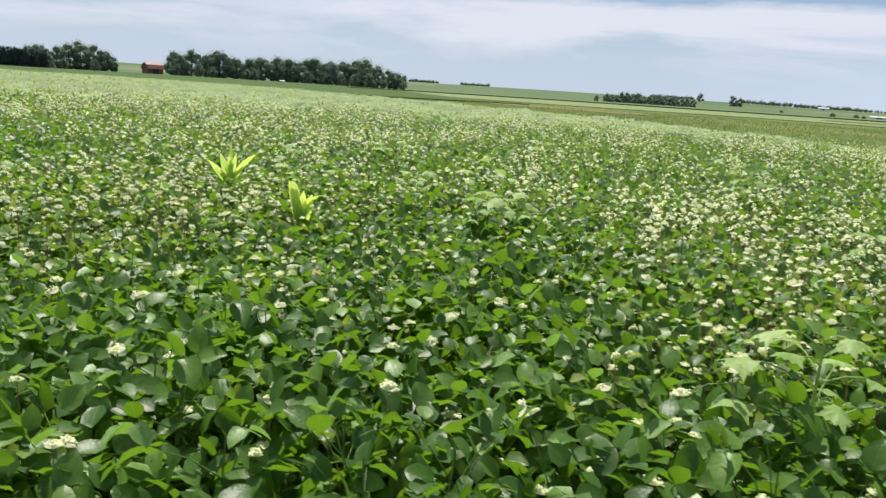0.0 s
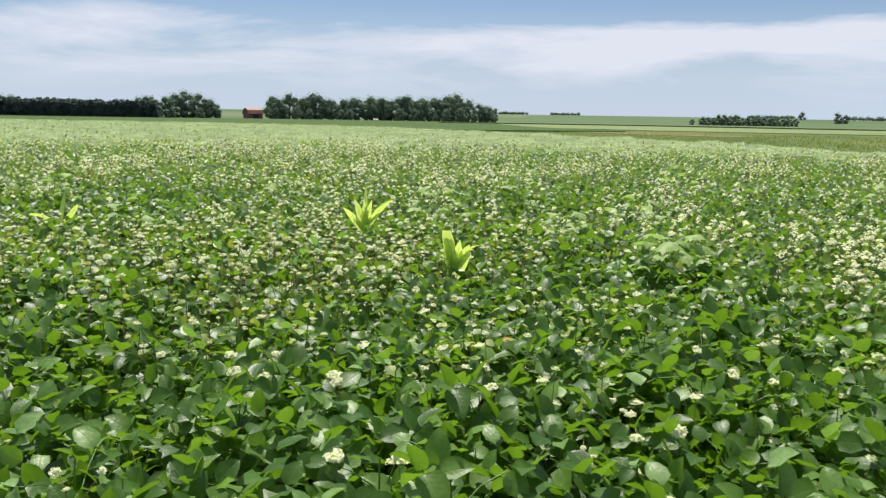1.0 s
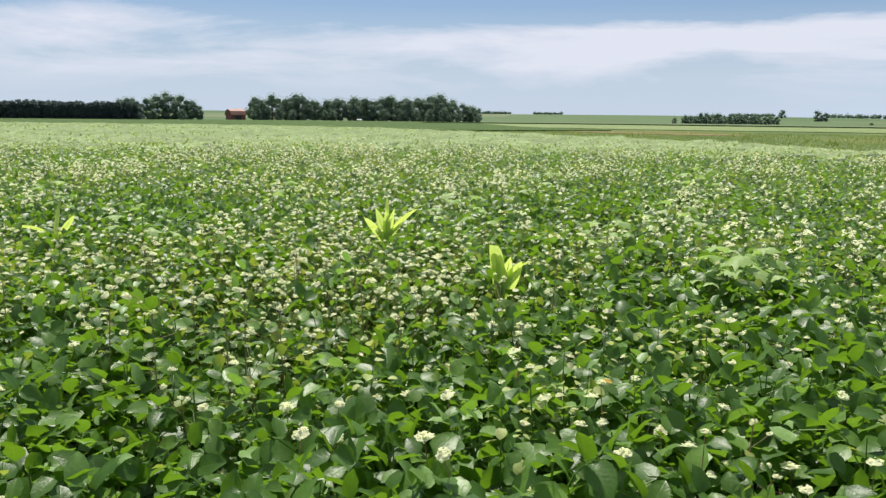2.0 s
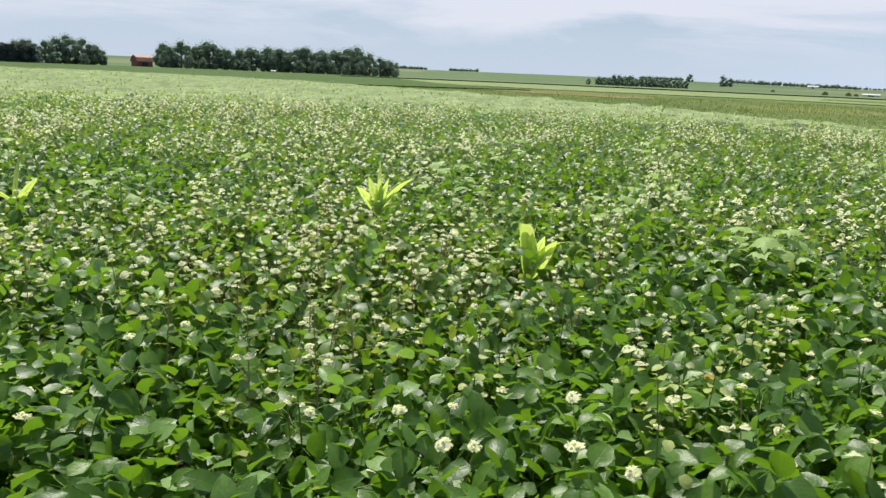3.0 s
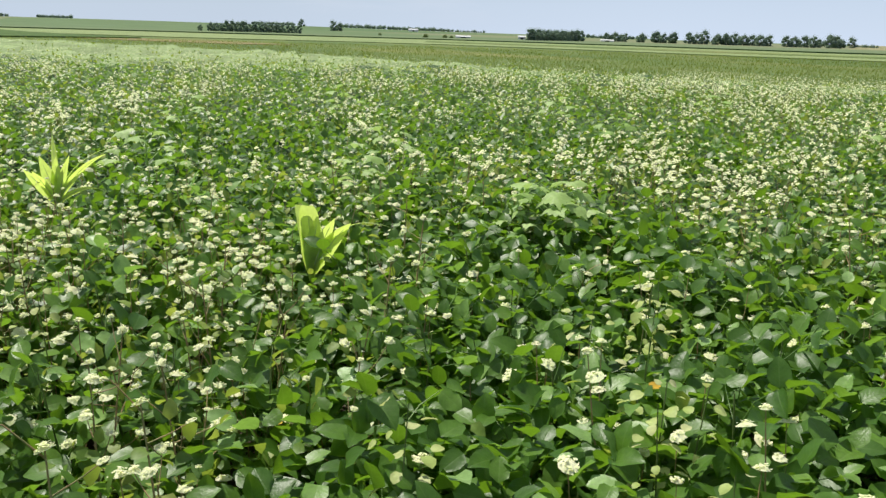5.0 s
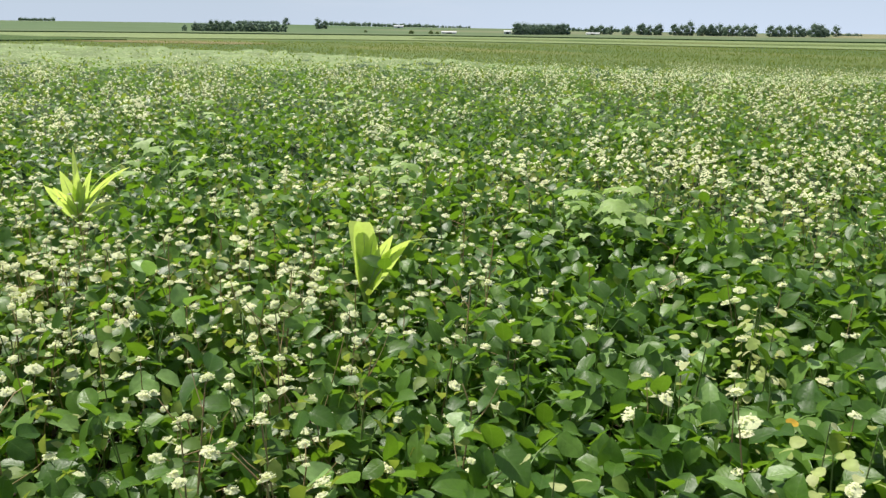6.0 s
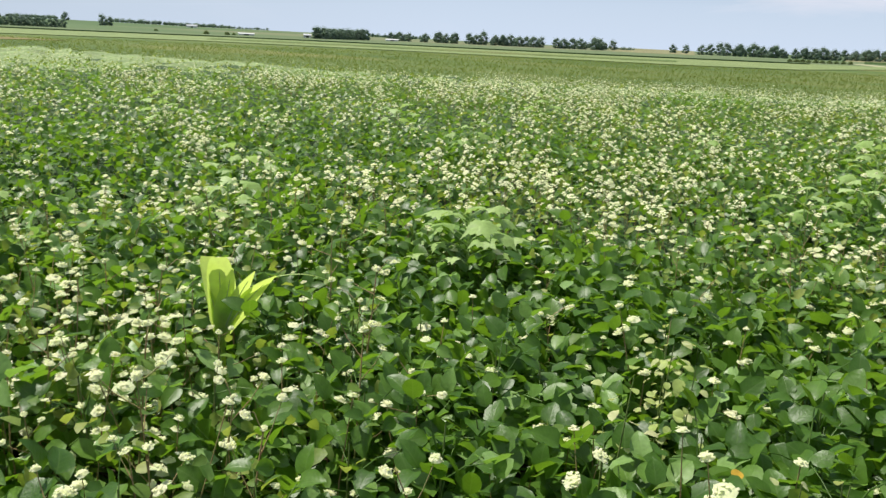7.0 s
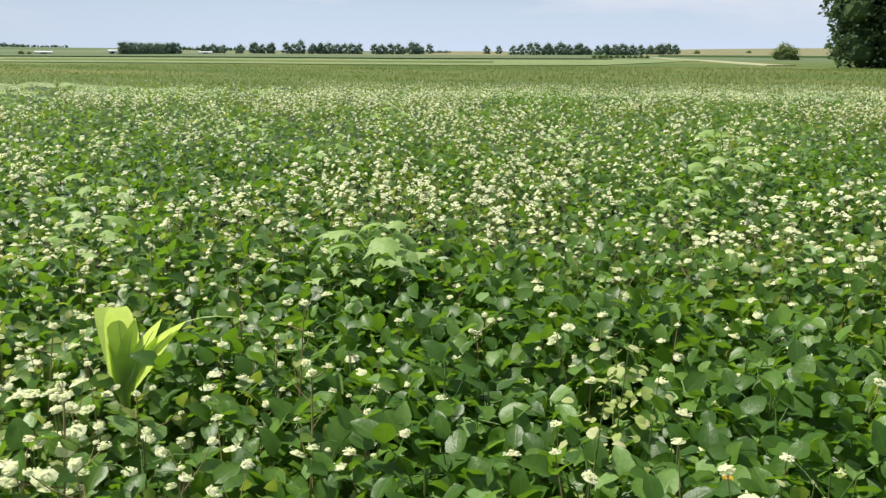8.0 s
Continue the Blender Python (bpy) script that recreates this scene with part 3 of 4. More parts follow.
def conifer(name, seed, height, width, sprays, size, label, group=""):
    r = np.random.default_rng(seed)
    tree = thing(name, label, "tree", group)
    part("trunk", mesh_from("trunk", *tube([(0, 0, -0.1), (0, 0, height * 0.5), (0, 0, height * 0.97)], [0.03 * height, 0.018 * height, 0.004 * height], 6), M_BARK), tree)
    f = r.uniform(0, 1, sprays) ** 1.5
    a = r.uniform(0, 6.283, sprays)
    tier = 0.82 + 0.18 * np.sin(f * 40)
    rad = width / 2 * (1 - f) ** 0.6 * tier * r.uniform(0.55, 1.0, sprays) + 0.03 * width
    p = np.stack([rad * np.cos(a), rad * np.sin(a), height * (0.06 + 0.92 * f)], 1)
    core = lump(seed, 1.0, 1.0)
    core = (core[0] * (width * 0.36, width * 0.36, height * 0.40) + (0, 0, height * 0.42), core[1])
    core[0][:, :2] *= np.clip(1.25 - core[0][:, 2:3] / height, 0.1, 1.2)
    cr = scatter(LEAF_CARD, p, turns(a + r.normal(0, 0.3, sprays), r.uniform(-0.6, 0.1, sprays), r.uniform(-0.6, 0.6, sprays)), size * r.uniform(0.6, 1.3, sprays))
    part("crown", mesh_from("crown", *joined([core, cr]), M_HAZYFIR, False), tree)
    return tree


def at_bearing(az, dist):
    a = radians(az)
    x, y = 3.0 + dist * math.sin(a), 5.0 + dist * math.cos(a)
    return x, y, float(ground_z(np.array([x]), np.array([y]))[0])


def place(az, dist, s=1.0, turn=0.0, sz=None):
    x, y, z = at_bearing(az, dist)
    return pose(x, y, z - 0.03, 0, 0, turn) @ Matrix.Diagonal((s, s, sz or s, 1))


tr = random.Random(21)
G_BELT, G_WIND, G_FAR, G_BUSH = "shelterbelt trees", "windbreak conifers", "far field trees", "low bushes"
kinds = [broadleaf("tree", 11 + k, 10.0, 9.5 + k % 3, 12 + k % 3, 1050, 0.40, low=-0.08, fat=1.02, core=1, spread=0.16, label="leafy dark green broadleaf tree in a shelterbelt, paled for haze", group=G_BELT) for k in range(5)]
used = set()


def stand(pool, m):
    """The first of each kind takes its own place, all others are copies."""
    ob = pool[tr.randrange(len(pool))]
    if ob.name in used:
        return copy_thing(ob, m @ Matrix.Diagonal((*(1 / v for v in ob.scale), 1)))
    used.add(ob.name)
    ob.matrix_basis = m
    return ob


# shelterbelt: heights along it follow its uneven skyline
BELT = [(-19.3, 8.2), (-18.3, 9.4), (-17.2, 8.4), (-16.5, 9.6), (-15.5, 7.4), (-14.6, 7.9), (-13.8, 8.3), (-12.8, 9.1), (-11.9, 8.4), (-10.9, 9.0), (-10.2, 9.5), (-9.2, 8.6), (-8.2, 8.9), (-7.3, 9.8), (-6.7, 10.4), (-5.9, 8.4), (-5.2, 7.2), (-4.5, 6.0)]
for az, h in BELT:
    stand(kinds, place(az, 296 + tr.uniform(-3, 3), h / 10.4, tr.uniform(0, 360)))
    stand(kinds, place(az + tr.uniform(-0.4, 0.4), 312 + tr.uniform(-5, 5), h / 11.2, tr.uniform(0, 360)))
    if tr.random() < 0.75:
        stand(kinds, place(az + tr.uniform(-0.5, 0.5), 289, h / 22.0, tr.uniform(0, 360)))
for az, d, h in ((-26.4, 247, 6.2), (-25.7, 250, 7.6), (-25.0, 252, 8.4), (-24.3, 254, 7.4), (-23.6, 255, 6.0), (-23.2, 256, 4.6), (-27.4, 262, 7.0), (-28.0, 268, 6.6), (-36.2, 262, 6.4), (-35.5, 262, 6.2), (-37.3, 262, 6.4), (-38.5, 262, 6.6), (-26.0, 244, 3.0), (-24.2, 246, 3.2)):
    stand(kinds, place(az, d, h / 10.4, tr.uniform(0, 360)))

firs = [conifer("spruce", 31 + k, 5.0, 3.8, 700, 0.5, "dark green spruce in a windbreak row, blued for haze", G_WIND) for k in range(3)]
for k in range(52):
    az = -37.4 + 10.3 * k / 51
    stand(firs, place(az, 238 + tr.uniform(-1, 1), tr.uniform(0.88, 1.0), tr.uniform(0, 360)))
    if k % 2:
        stand(firs, place(az + 0.15, 242, tr.uniform(0.92, 1.05), tr.uniform(0, 360)))

fars = [broadleaf("tree", 61 + k, 8.0, 7.6 + k, 9, 480, 0.52, low=-0.10, fat=1.3, label="round dark tree standing far across the fields, paled for haze", group=G_FAR) for k in range(4)]
# the clump of bushes, the wood block, and the long open row
for k in range(17):
    az = 9.75 + 5.7 * k / 16
    stand(fars, place(az, 430 + tr.uniform(-6, 6), tr.uniform(0.46, 0.56) + (0.10 if 10.8 < az < 12.0 else 0), tr.uniform(0, 360)))
stand(fars, place(9.1, 426, 0.36, 20))
stand(fars, place(15.7, 1500, 1.6, 80))
stand(fars, place(17.8, 950, 1.35, 140))
stand(fars, place(18.2, 955, 1.1, 20))
for k in range(20):
    f = k / 19
    stand(fars, place(31.05 + 3.1 * f, 440 + 90 * f + tr.uniform(-8, 8), 0.64 + 0.10 * f + tr.uniform(-0.02, 0.03) + (0.06 if k < 4 else 0), tr.uniform(0, 360)))
stand(fars, place(34.5, 540, 0.78, 10))
ROW = [(36.2, 5.4), (36.8, 6.6), (37.4, 5.8), (38.5, 6.2), (39.4, 7.2), (39.9, 6.4), (40.5, 7.0), (41.5, 7.4), (42.0, 7.0), (42.5, 9.4), (43.3, 6.6), (43.8, 7.0), (44.3, 7.8), (44.9, 7.2), (45.4, 7.4), (45.9, 7.5), (46.4, 7.2), (47.4, 6.8), (47.9, 6.8),
       (48.5, 7.6), (49.0, 7.2), (50.0, 7.9), (50.3, 7.6), (51.2, 7.2)]
for az, h in ROW:
    stand(fars, place(az, 665 + tr.uniform(-12, 12), h / 7.4, tr.uniform(0, 360)))
    if tr.random() < 0.4:
        stand(fars, place(az + 0.3, 690, h / 10.0, tr.uniform(0, 360)))
ROW2 = [(55.1, 6.4), (55.9, 6.4), (56.9, 7.0), (57.4, 7.6), (58.0, 8.8), (58.5, 8.4), (59.2, 7.8), (60.1, 9.4), (60.6, 7.4), (61.3, 8.0), (61.8, 6.4), (62.6, 6.8), (63.1, 7.2), (63.7, 7.4), (64.2, 8.6), (64.8, 7.4), (65.4, 7.2), (66.0, 6.6), (66.6, 7.4), (67.1, 7.8), (67.6, 7.4)]
for az, h in ROW2:
    stand(fars, place(az, 690 + tr.uniform(-15, 15), h / 7.5, tr.uniform(0, 360)))
    if 56.5 < az < 67 and tr.random() < 0.6:
        stand(fars, place(az + 0.25, 710, h / 9.6, tr.uniform(0, 360)))

bush = broadleaf("bush", 81, 3.9, 8.6, 12, 1500, 0.34, low=-0.12, label="rounded olive-green bush in the grass", category="bush", group=G_BUSH, leaves=M_OLIVE)
bush.matrix_basis = place(74.2, 262, 1.0, 30)
for az, d, s in ((62.2, 300, 0.24), (62.6, 300, 0.24), (62.95, 301, 0.26), (63.3, 302, 0.22), (63.7, 303, 0.26), (64.1, 304, 0.24), (64.5, 305, 0.25), (64.9, 306, 0.22), (65.3, 308, 0.25), (65.7, 310, 0.24), (24.0, 400, 0.36), (25.3, 415, 0.34), (25.75, 418, 0.26), (20.9, 520, 0.30), (69.0, 820, 0.8), (72.2, 900, 0.7)):
    copy_thing(bush, place(az, d, s, tr.uniform(0, 360)))

# great trees at the end of the view
great = [broadleaf("tree", 91 + k, 15.0, 9.8, 34, 13500, 0.45, low=-0.10, fat=1.08, spread=0.09, leaves=M_OAK, label="tall dense dark green tree at the field's end", group="tall trees") for k in range(2)]
for k, (az, d, s) in enumerate(((79.0, 117, 1.25), (81.8, 121, 1.3), (85.6, 119, 1.25), (90.0, 120, 1.2))):
    m = place(az, d, s, 40 + 70 * k)
    if k < 2:
        great[k].matrix_basis = m
    else:
        copy_thing(great[k % 2], m @ Matrix.Diagonal((*(1 / v for v in great[k % 2].scale), 1)))


def far_woods():
    """Woods along the swells near the skyline, too far to tell trees apart."""
    r = np.random.default_rng(5)
    pcs = []
    for az0, az1, d, h, n in ((-3.9, -2.0, 2200, 9, 26), (-0.4, 1.5, 2200, 8, 26), (12.5, 15.2, 2000, 9, 26), (18.4, 21.2, 1900, 9, 30), (21.5, 25.6, 1800, 8, 40), (25.6, 28.0, 1800, 6, 16), (34.9, 38.5, 1300, 6, 24), (51.5, 52.6, 900, 3.5, 10)):
        for az in np.linspace(az0, az1, n):
            x, y, z = at_bearing(az + r.normal(0, 0.03), d + r.normal(0, 20))
            hh = h * r.uniform(0.6, 1.1)
            pcs.append(moved(lump(int(az * 100) + 9000, hh * 0.62), Matrix.Translation((x, y, z + hh * 0.4))))
            pcs.append(cards(r, (x, y, z + hh * 0.45), (hh * 0.62, hh * 0.62, hh * 0.5), 14, hh * 0.28))
    tagged(new("far_woods", mesh_from("far_woods", *joined(pcs), M_HAZYTREE, False)), "dark woods along the far skyline, paled for haze", "woods", kind="stuff")


far_woods()


# ---- farm buildings ----
def barn(name, label, length, depth, wall_h, roof_h, wall_mat, roof_mat, m):
    """A farm building: walls, roof with eaves, and a door."""
    b = thing(name, label, "barn", m=m)
    V, F = joined([box(-length / 2, length / 2, -depth / 2, depth / 2, 0, wall_h)])
    gable = []
    steps = [(0.5, 0), (0.38, 0.62), (0, 1.0), (-0.38, 0.62), (-0.5, 0)]
    for x in (-length / 2, length / 2):
        gv = np.array([(x, s * depth, wall_h + t * roof_h * 0.98) for s, t in steps])
        gable.append((gv, np.array([(0, 1, 4), (1, 3, 4), (1, 2, 3)])))
    part("wall", mesh_from("wall", *joined([(V, F)] + gable), wall_mat, False), b)
    rv, rf = [], []
    for x in (-length / 2 - 0.25, length / 2 + 0.25):
        for lift in (0.02, 0.16):
            rv += [(x, s * (depth + 0.5), wall_h - 0.1 + t * roof_h * 1.02 + lift) for s, t in steps]
    for k in range(4):
        for lo in (0, 5):
            rf += [(lo + k, lo + k + 1, lo + k + 10), (lo + k + 1, lo + k + 11, lo + k + 10)]
        for e in (0, 10):
            rf += [(e + k, e + k + 1, e + k + 5), (e + k + 1, e + k + 6, e + k + 5)]
    part("roof", mesh_from("roof", np.array(rv), np.array(rf), roof_mat, False), b)
    part("door", mesh_from("door", *box(-min(1.5, length / 5), min(1.5, length / 5), -depth / 2 - 0.08, -depth / 2 - 0.003, 0, wall_h * 0.85), M_DARK, False), b)
    return b


def facing(az, d, extra=0.0):
    x, y, z = at_bearing(az, d)
    return pose(x, y, z, 0, 0, -az + extra)


barn("red_barn", "weathered red barn with a pinkish gambrel roof beside the trees", 5.0, 5.0, 1.7, 1.9, M_REDWALL, M_REDROOF, facing(-20.75, 286, 22))
barn("white_shed", "long low white shed in the fields", 8.2, 4.0, 0.7, 0.55, M_WHITE, M_WHITE, facing(26.55, 480, 4))
barn("white_shed", "long low white shed in the fields", 9.0, 4.0, 0.8, 0.6, M_WHITE, M_WHITE, facing(36.25, 600, 4))
barn("white_shed", "small white shed beside a wood block", 4.5, 3.6, 1.4, 0.8, M_WHITE, M_GREYROOF, facing(30.55, 520, 0))
barn("white_shed", "white farm shed on a far slope", 16.0, 8.0, 2.4, 2.0, M_WHITE, M_GREYROOF, facing(23.2, 1400, 0))
for az, d in ((-12.4, 287),):
    barn("white_shed", "small white shed under the trees", 1.3, 1.0, 0.4, 0.2, M_WHITE, M_GREYROOF, facing(az, d, 0))

# ---- crop plants by the walk ----
LEAFLETS = [blade(1.0, w, d, f, ovate, 6, wv) for w, d, f, wv in ((0.74, 0.4, 0.22, 0.12), (0.70, 0.8, 0.36, 0.14), (0.78, 0.25, -0.12, 0.18), (0.70, 0.6, 0.50, 0.12))]
LEAFLET = blade(1.0, 0.73, 0.6, 0.30, ovate, 4, 0.15)
HEART = blade(1.0, 0.85, 0.6, 0.18, heart, 4)


def trifoliate(k):
    """A soybean leaf: its stalk and three leaflets."""
    r = np.random.default_rng(100 + k)
    reach, rise = r.uniform(0.11, 0.17), r.uniform(0.06, 0.13)
    stalk = tube([(0, 0, 0), (reach * 0.55, 0, rise * 0.75), (reach, 0, rise)], [0.0028, 0.0022, 0.0016], 3)
    pcs = [stalk]
    for side in (0, 1, -1):
        size = r.uniform(0.064, 0.090)
        yaw = side * r.uniform(1.0, 1.5)
        R = turns(np.array([yaw]), np.array([r.uniform(-0.75, 1.10)]), np.array([r.uniform(-0.8, 0.8)]))
        base = np.array([(reach + (0.022 if side == 0 else 0.0), side * 0.006, rise)])
        pcs.append(scatter(LEAFLETS[r.integers(4)], base, R, [size]))
    return mesh_from("leaf", *joined(pcs), M_SOY)


TRI = [trifoliate(k) for k in range(10)]


def soybean(k):
    r = np.random.default_rng(200 + k)
    h = r.uniform(0.54, 0.66)
    plant = thing("soybean_plant", "leafy green soybean plant with broad three-part leaves", "soybean", "soybean plants")
    bend = r.uniform(-0.05, 0.05, 2)
    stem = tube([(0, 0, -0.02), (bend[0] * 0.4, bend[1] * 0.4, h * 0.5), (bend[0], bend[1], h)], [0.005, 0.004, 0.002], 4)
    part("stem", mesh_from("stem", *stem, M_STEM), plant)
    n = 12
    for i in range(n):
        f = 0.40 + 0.58 * i / (n - 1)
        z = h * f - 0.06
        m = pose(bend[0] * f, bend[1] * f, z, r.uniform(-20, 20), r.uniform(-26, 20), math.degrees(2.4 * i + r.uniform(-0.5, 0.5)))
        part("leaf", TRI[r.integers(len(TRI))], plant, m=m @ Matrix.Diagonal((*[r.uniform(0.85, 1.12) * (1.0 if i < n - 1 else 0.7)] * 3, 1)))
    return plant


PETAL = (np.array([(-0.8, -0.55, 0.0), (0.8, -0.55, 0.05), (0.75, 0.6, 0.0), (-0.75, 0.55, 0.08), (0, 0, 0.24)]), np.array([(0, 1, 4), (1, 2, 4), (2, 3, 4), (3, 0, 4)]))


def cluster(k, n, piece=PETAL, size=0.0050):
    """A flat-topped head of small white flowers, a few buds hanging lower."""
    r = np.random.default_rng(300 + k)
    a, q = r.uniform(0, 6.283, n), np.sqrt(r.uniform(0, 1, n))
    wide = r.uniform(0.012, 0.0215)
    p = np.stack([wide * 1.25 * q * np.cos(a), wide * q * np.sin(a), 0.009 * (1 - q * q) + r.normal(0, 0.0025, n)], 1)
    heads = scatter(piece, p, turns(r.uniform(0, 6.28, n), r.normal(0, 0.28, n), r.normal(0, 0.28, n)), size * r.uniform(0.7, 1.3, n))
    a = np.arange(8) * math.pi / 4
    dome = np.concatenate([np.stack([wide * 1.22 * np.cos(a), wide * 1.0 * np.sin(a), np.full(8, -0.002)], 1), [(0, 0, 0.011)]]), np.array([(i, (i + 1) % 8, 8) for i in range(8)])
    return joined([heads, dome])


HEADS = [mesh_from("flower_head", *cluster(k, 34), M_FLOWER, False) for k in range(6)]
HEART_ME = mesh_from("leaf", *moved(HEART, Matrix.Scale(0.055, 4)), M_BUCK)


def buckwheat(k):
    r = np.random.default_rng(400 + k)
    h = r.uniform(0.66, 0.88)
    plant = thing("buckwheat_plant", "flowering buckwheat with white heads on thin reddish stems", "buckwheat", "buckwheat plants")
    lean = r.uniform(-0.06, 0.06, 2)
    axis = lambda f: (lean[0] * f, lean[1] * f, h * f)
    wood = [tube([(0, 0, -0.02), axis(0.5), axis(0.97)], [0.0042, 0.0034, 0.0018], 4)]
    ends = [(axis(0.97), 0.0)]
    for i in range(7):
        f = 0.50 + 0.45 * i / 6
        a = 2.4 * i + r.uniform(-0.4, 0.4)
        reach, rise = r.uniform(0.04, 0.11), r.uniform(0.03, 0.13)
        p = axis(f)
        e = (p[0] + reach * math.cos(a), p[1] + reach * math.sin(a), min(p[2] + rise, h * 1.02))
        wood.append(tube([p, (p[0] + reach * 0.6 * math.cos(a), p[1] + reach * 0.6 * math.sin(a), p[2] + rise * 0.5), e], [0.0018, 0.0014, 0.0010], 3))
        ends.append((e, a))
    part("stem", mesh_from("stem", *joined(wood), M_REDSTEM), plant)
    for e, a in ends:
        s = r.uniform(0.42, 0.88)
        part("flower_head", HEADS[r.integers(len(HEADS))], plant, m=pose(*e, r.uniform(-18, 18), r.uniform(-18, 18), r.uniform(0, 360)) @ Matrix.Diagonal((s, s, s, 1)))
    for i in range(7):
        f, a = 0.35 + 0.085 * i, 2.4 * i + 1.0
        s = r.uniform(0.8, 1.25) * (1.15 - 0.5 * f)
        part("leaf", HEART_ME, plant, m=pose(*axis(f), r.uniform(-25, 25), r.uniform(-20, 30), math.degrees(a)) @ Matrix.Diagonal((s, s, s, 1)))
    return plant


def spaced(x, y, gap, limit):
    """A choice of the points, none nearer than gap to another."""
    kept, cells = [], {}
    for i in range(len(x)):
        c = (int(x[i] // gap), int(y[i] // gap))
        near = [j for dx in (-1, 0, 1) for dy in (-1, 0, 1) for j in cells.get((c[0] + dx, c[1] + dy), ())]
        if all((x[i] - x[j]) ** 2 + (y[i] - y[j]) ** 2 > gap * gap for j in near):
            kept.append(i)
            cells.setdefault(c, []).append(i)
            if len(kept) >= limit:
                break
    return kept


def ahead_of_walk(px, py):
    """Distance from the line of ground some two metres ahead of the walk."""
    best = 99.0
    for (ax, ay), (bx, by) in (((4.6, 4.8), (2.9, 6.2)), ((2.9, 6.2), (3.5, 7.4))):
        s = min(1, max(0, ((px - ax) * (bx - ax) + (py - ay) * (by - ay)) / ((bx - ax) ** 2 + (by - ay) ** 2)))
        best = min(best, math.hypot(px - ax - s * (bx - ax), py - ay - s * (by - ay)))
    return best


def build_rows(make, kinds_n, x, y, gap, limit, keep):
    pool = [make(k) for k in range(kinds_n)]
    sel = [i for i in spaced(x, y, gap, limit * 3) if keep[i]]
    sel = sorted(sel, key=lambda i: ahead_of_walk(x[i], y[i]))[:limit]
    r = random.Random(5)
    for n, i in enumerate(sel):
        s = r.uniform(0.90, 1.10)
        m = pose(x[i], y[i], 0, r.uniform(-6, 6), r.uniform(-6, 6), r.uniform(0, 360)) @ Matrix.Diagonal((s, s, s, 1))
        if n < kinds_n:
            pool[n].matrix_basis = m
        else:
            ob = pool[r.randrange(kinds_n)]
            copy_thing(ob, m @ Matrix.Diagonal((*(1 / v for v in ob.scale), 1)))
    return np.array([(x[i], y[i]) for i in sel])


NEAR = 4.1
x, y = spots(9000, 0.0, NEAR)
fl = flowering(x, y)
build_rows(soybean, 6, x, y, 0.21, 292, rng.uniform(0, 1, len(x)) > 0.42 * fl)
x, y = spots(9000, 0.0, NEAR)
fl = flowering(x, y)
build_rows(buckwheat, 6, x, y, 0.12, 175, rng.uniform(0, 1, len(x)) < 0.75 * fl ** 1.3)


# ---- the rest of the crop ----
CLEAR = [(2.42, 10.31, 0.20), (2.47, 10.05, 0.22), (2.48, 9.8, 0.22), (2.5, 9.55, 0.20), (2.55, 9.3, 0.18), (2.7, 9.9, 0.16), (3.41, 8.44, 0.10), (-0.50, 10.50, 0.15), (-0.32, 10.2, 0.16)]


def clearing(x, y):
    """Where the crop stands low, in front of the stray maize."""
    return np.any([np.hypot(x - cx, y - cy) < rad for cx, cy, rad in CLEAR], axis=0)


def leaf_layer(name, piece, n, r0, r1, z0, z1, s0, s1, mat, label, keep=None, az=(-47, 92), tilt=0.75, stems=0, raised=-0.15):
    x, y = spots(n, r0, r1, *az)
    if keep is not None:
        k = keep(x, y)
        x, y = x[k], y[k]
    n = len(x)
    s0 = np.broadcast_to(s0, n) * np.where(clearing(x, y), 0.7, 1.0)
    s1 = np.broadcast_to(s1, n) * np.where(clearing(x, y), 0.7, 1.0)
    z = np.where(clearing(x, y), 0.72, 1.0) * rng.uniform(z0, z1, n) + 0.05 * smooth_noise(x, y, 1.3, 17) + 0.04 * smooth_noise(x, y, 5.0, 18)
    R = turns(rng.uniform(0, 6.283, n), rng.normal(raised, tilt * 0.95, n), rng.normal(0, tilt * 0.8, n))
    V, F = scatter(piece, np.stack([x, y, z], 1), R, rng.uniform(s0, s1, n))
    slot = np.tile(np.arange(len(piece[1])) < stems, n).astype(int) if stems else None
    return tagged(new(name, mesh_from(name, V, F, mat, True, slot)), label, "crop", kind="stuff")


def by_flower(power, low=0.0, scale=1.0):
    return lambda x, y: rng.uniform(0, 1, len(x)) < low + scale * flowering(x, y) ** power


def by_soy(share):
    return lambda x, y: rng.uniform(0, 1, len(x)) > share * flowering(x, y)


SIMPLE = blade(1.0, 0.72, 0.6, 0.30, ovate, 3)
SMALL = blade(1.0, 0.74, 0.5, 0.25, ovate, 2)
QUAD = (np.array([(0, 0, 0), (0.45, -0.34, 0.06), (1, 0, -0.15), (0.45, 0.34, 0.06)]), np.array([(0, 1, 2), (0, 2, 3)]))


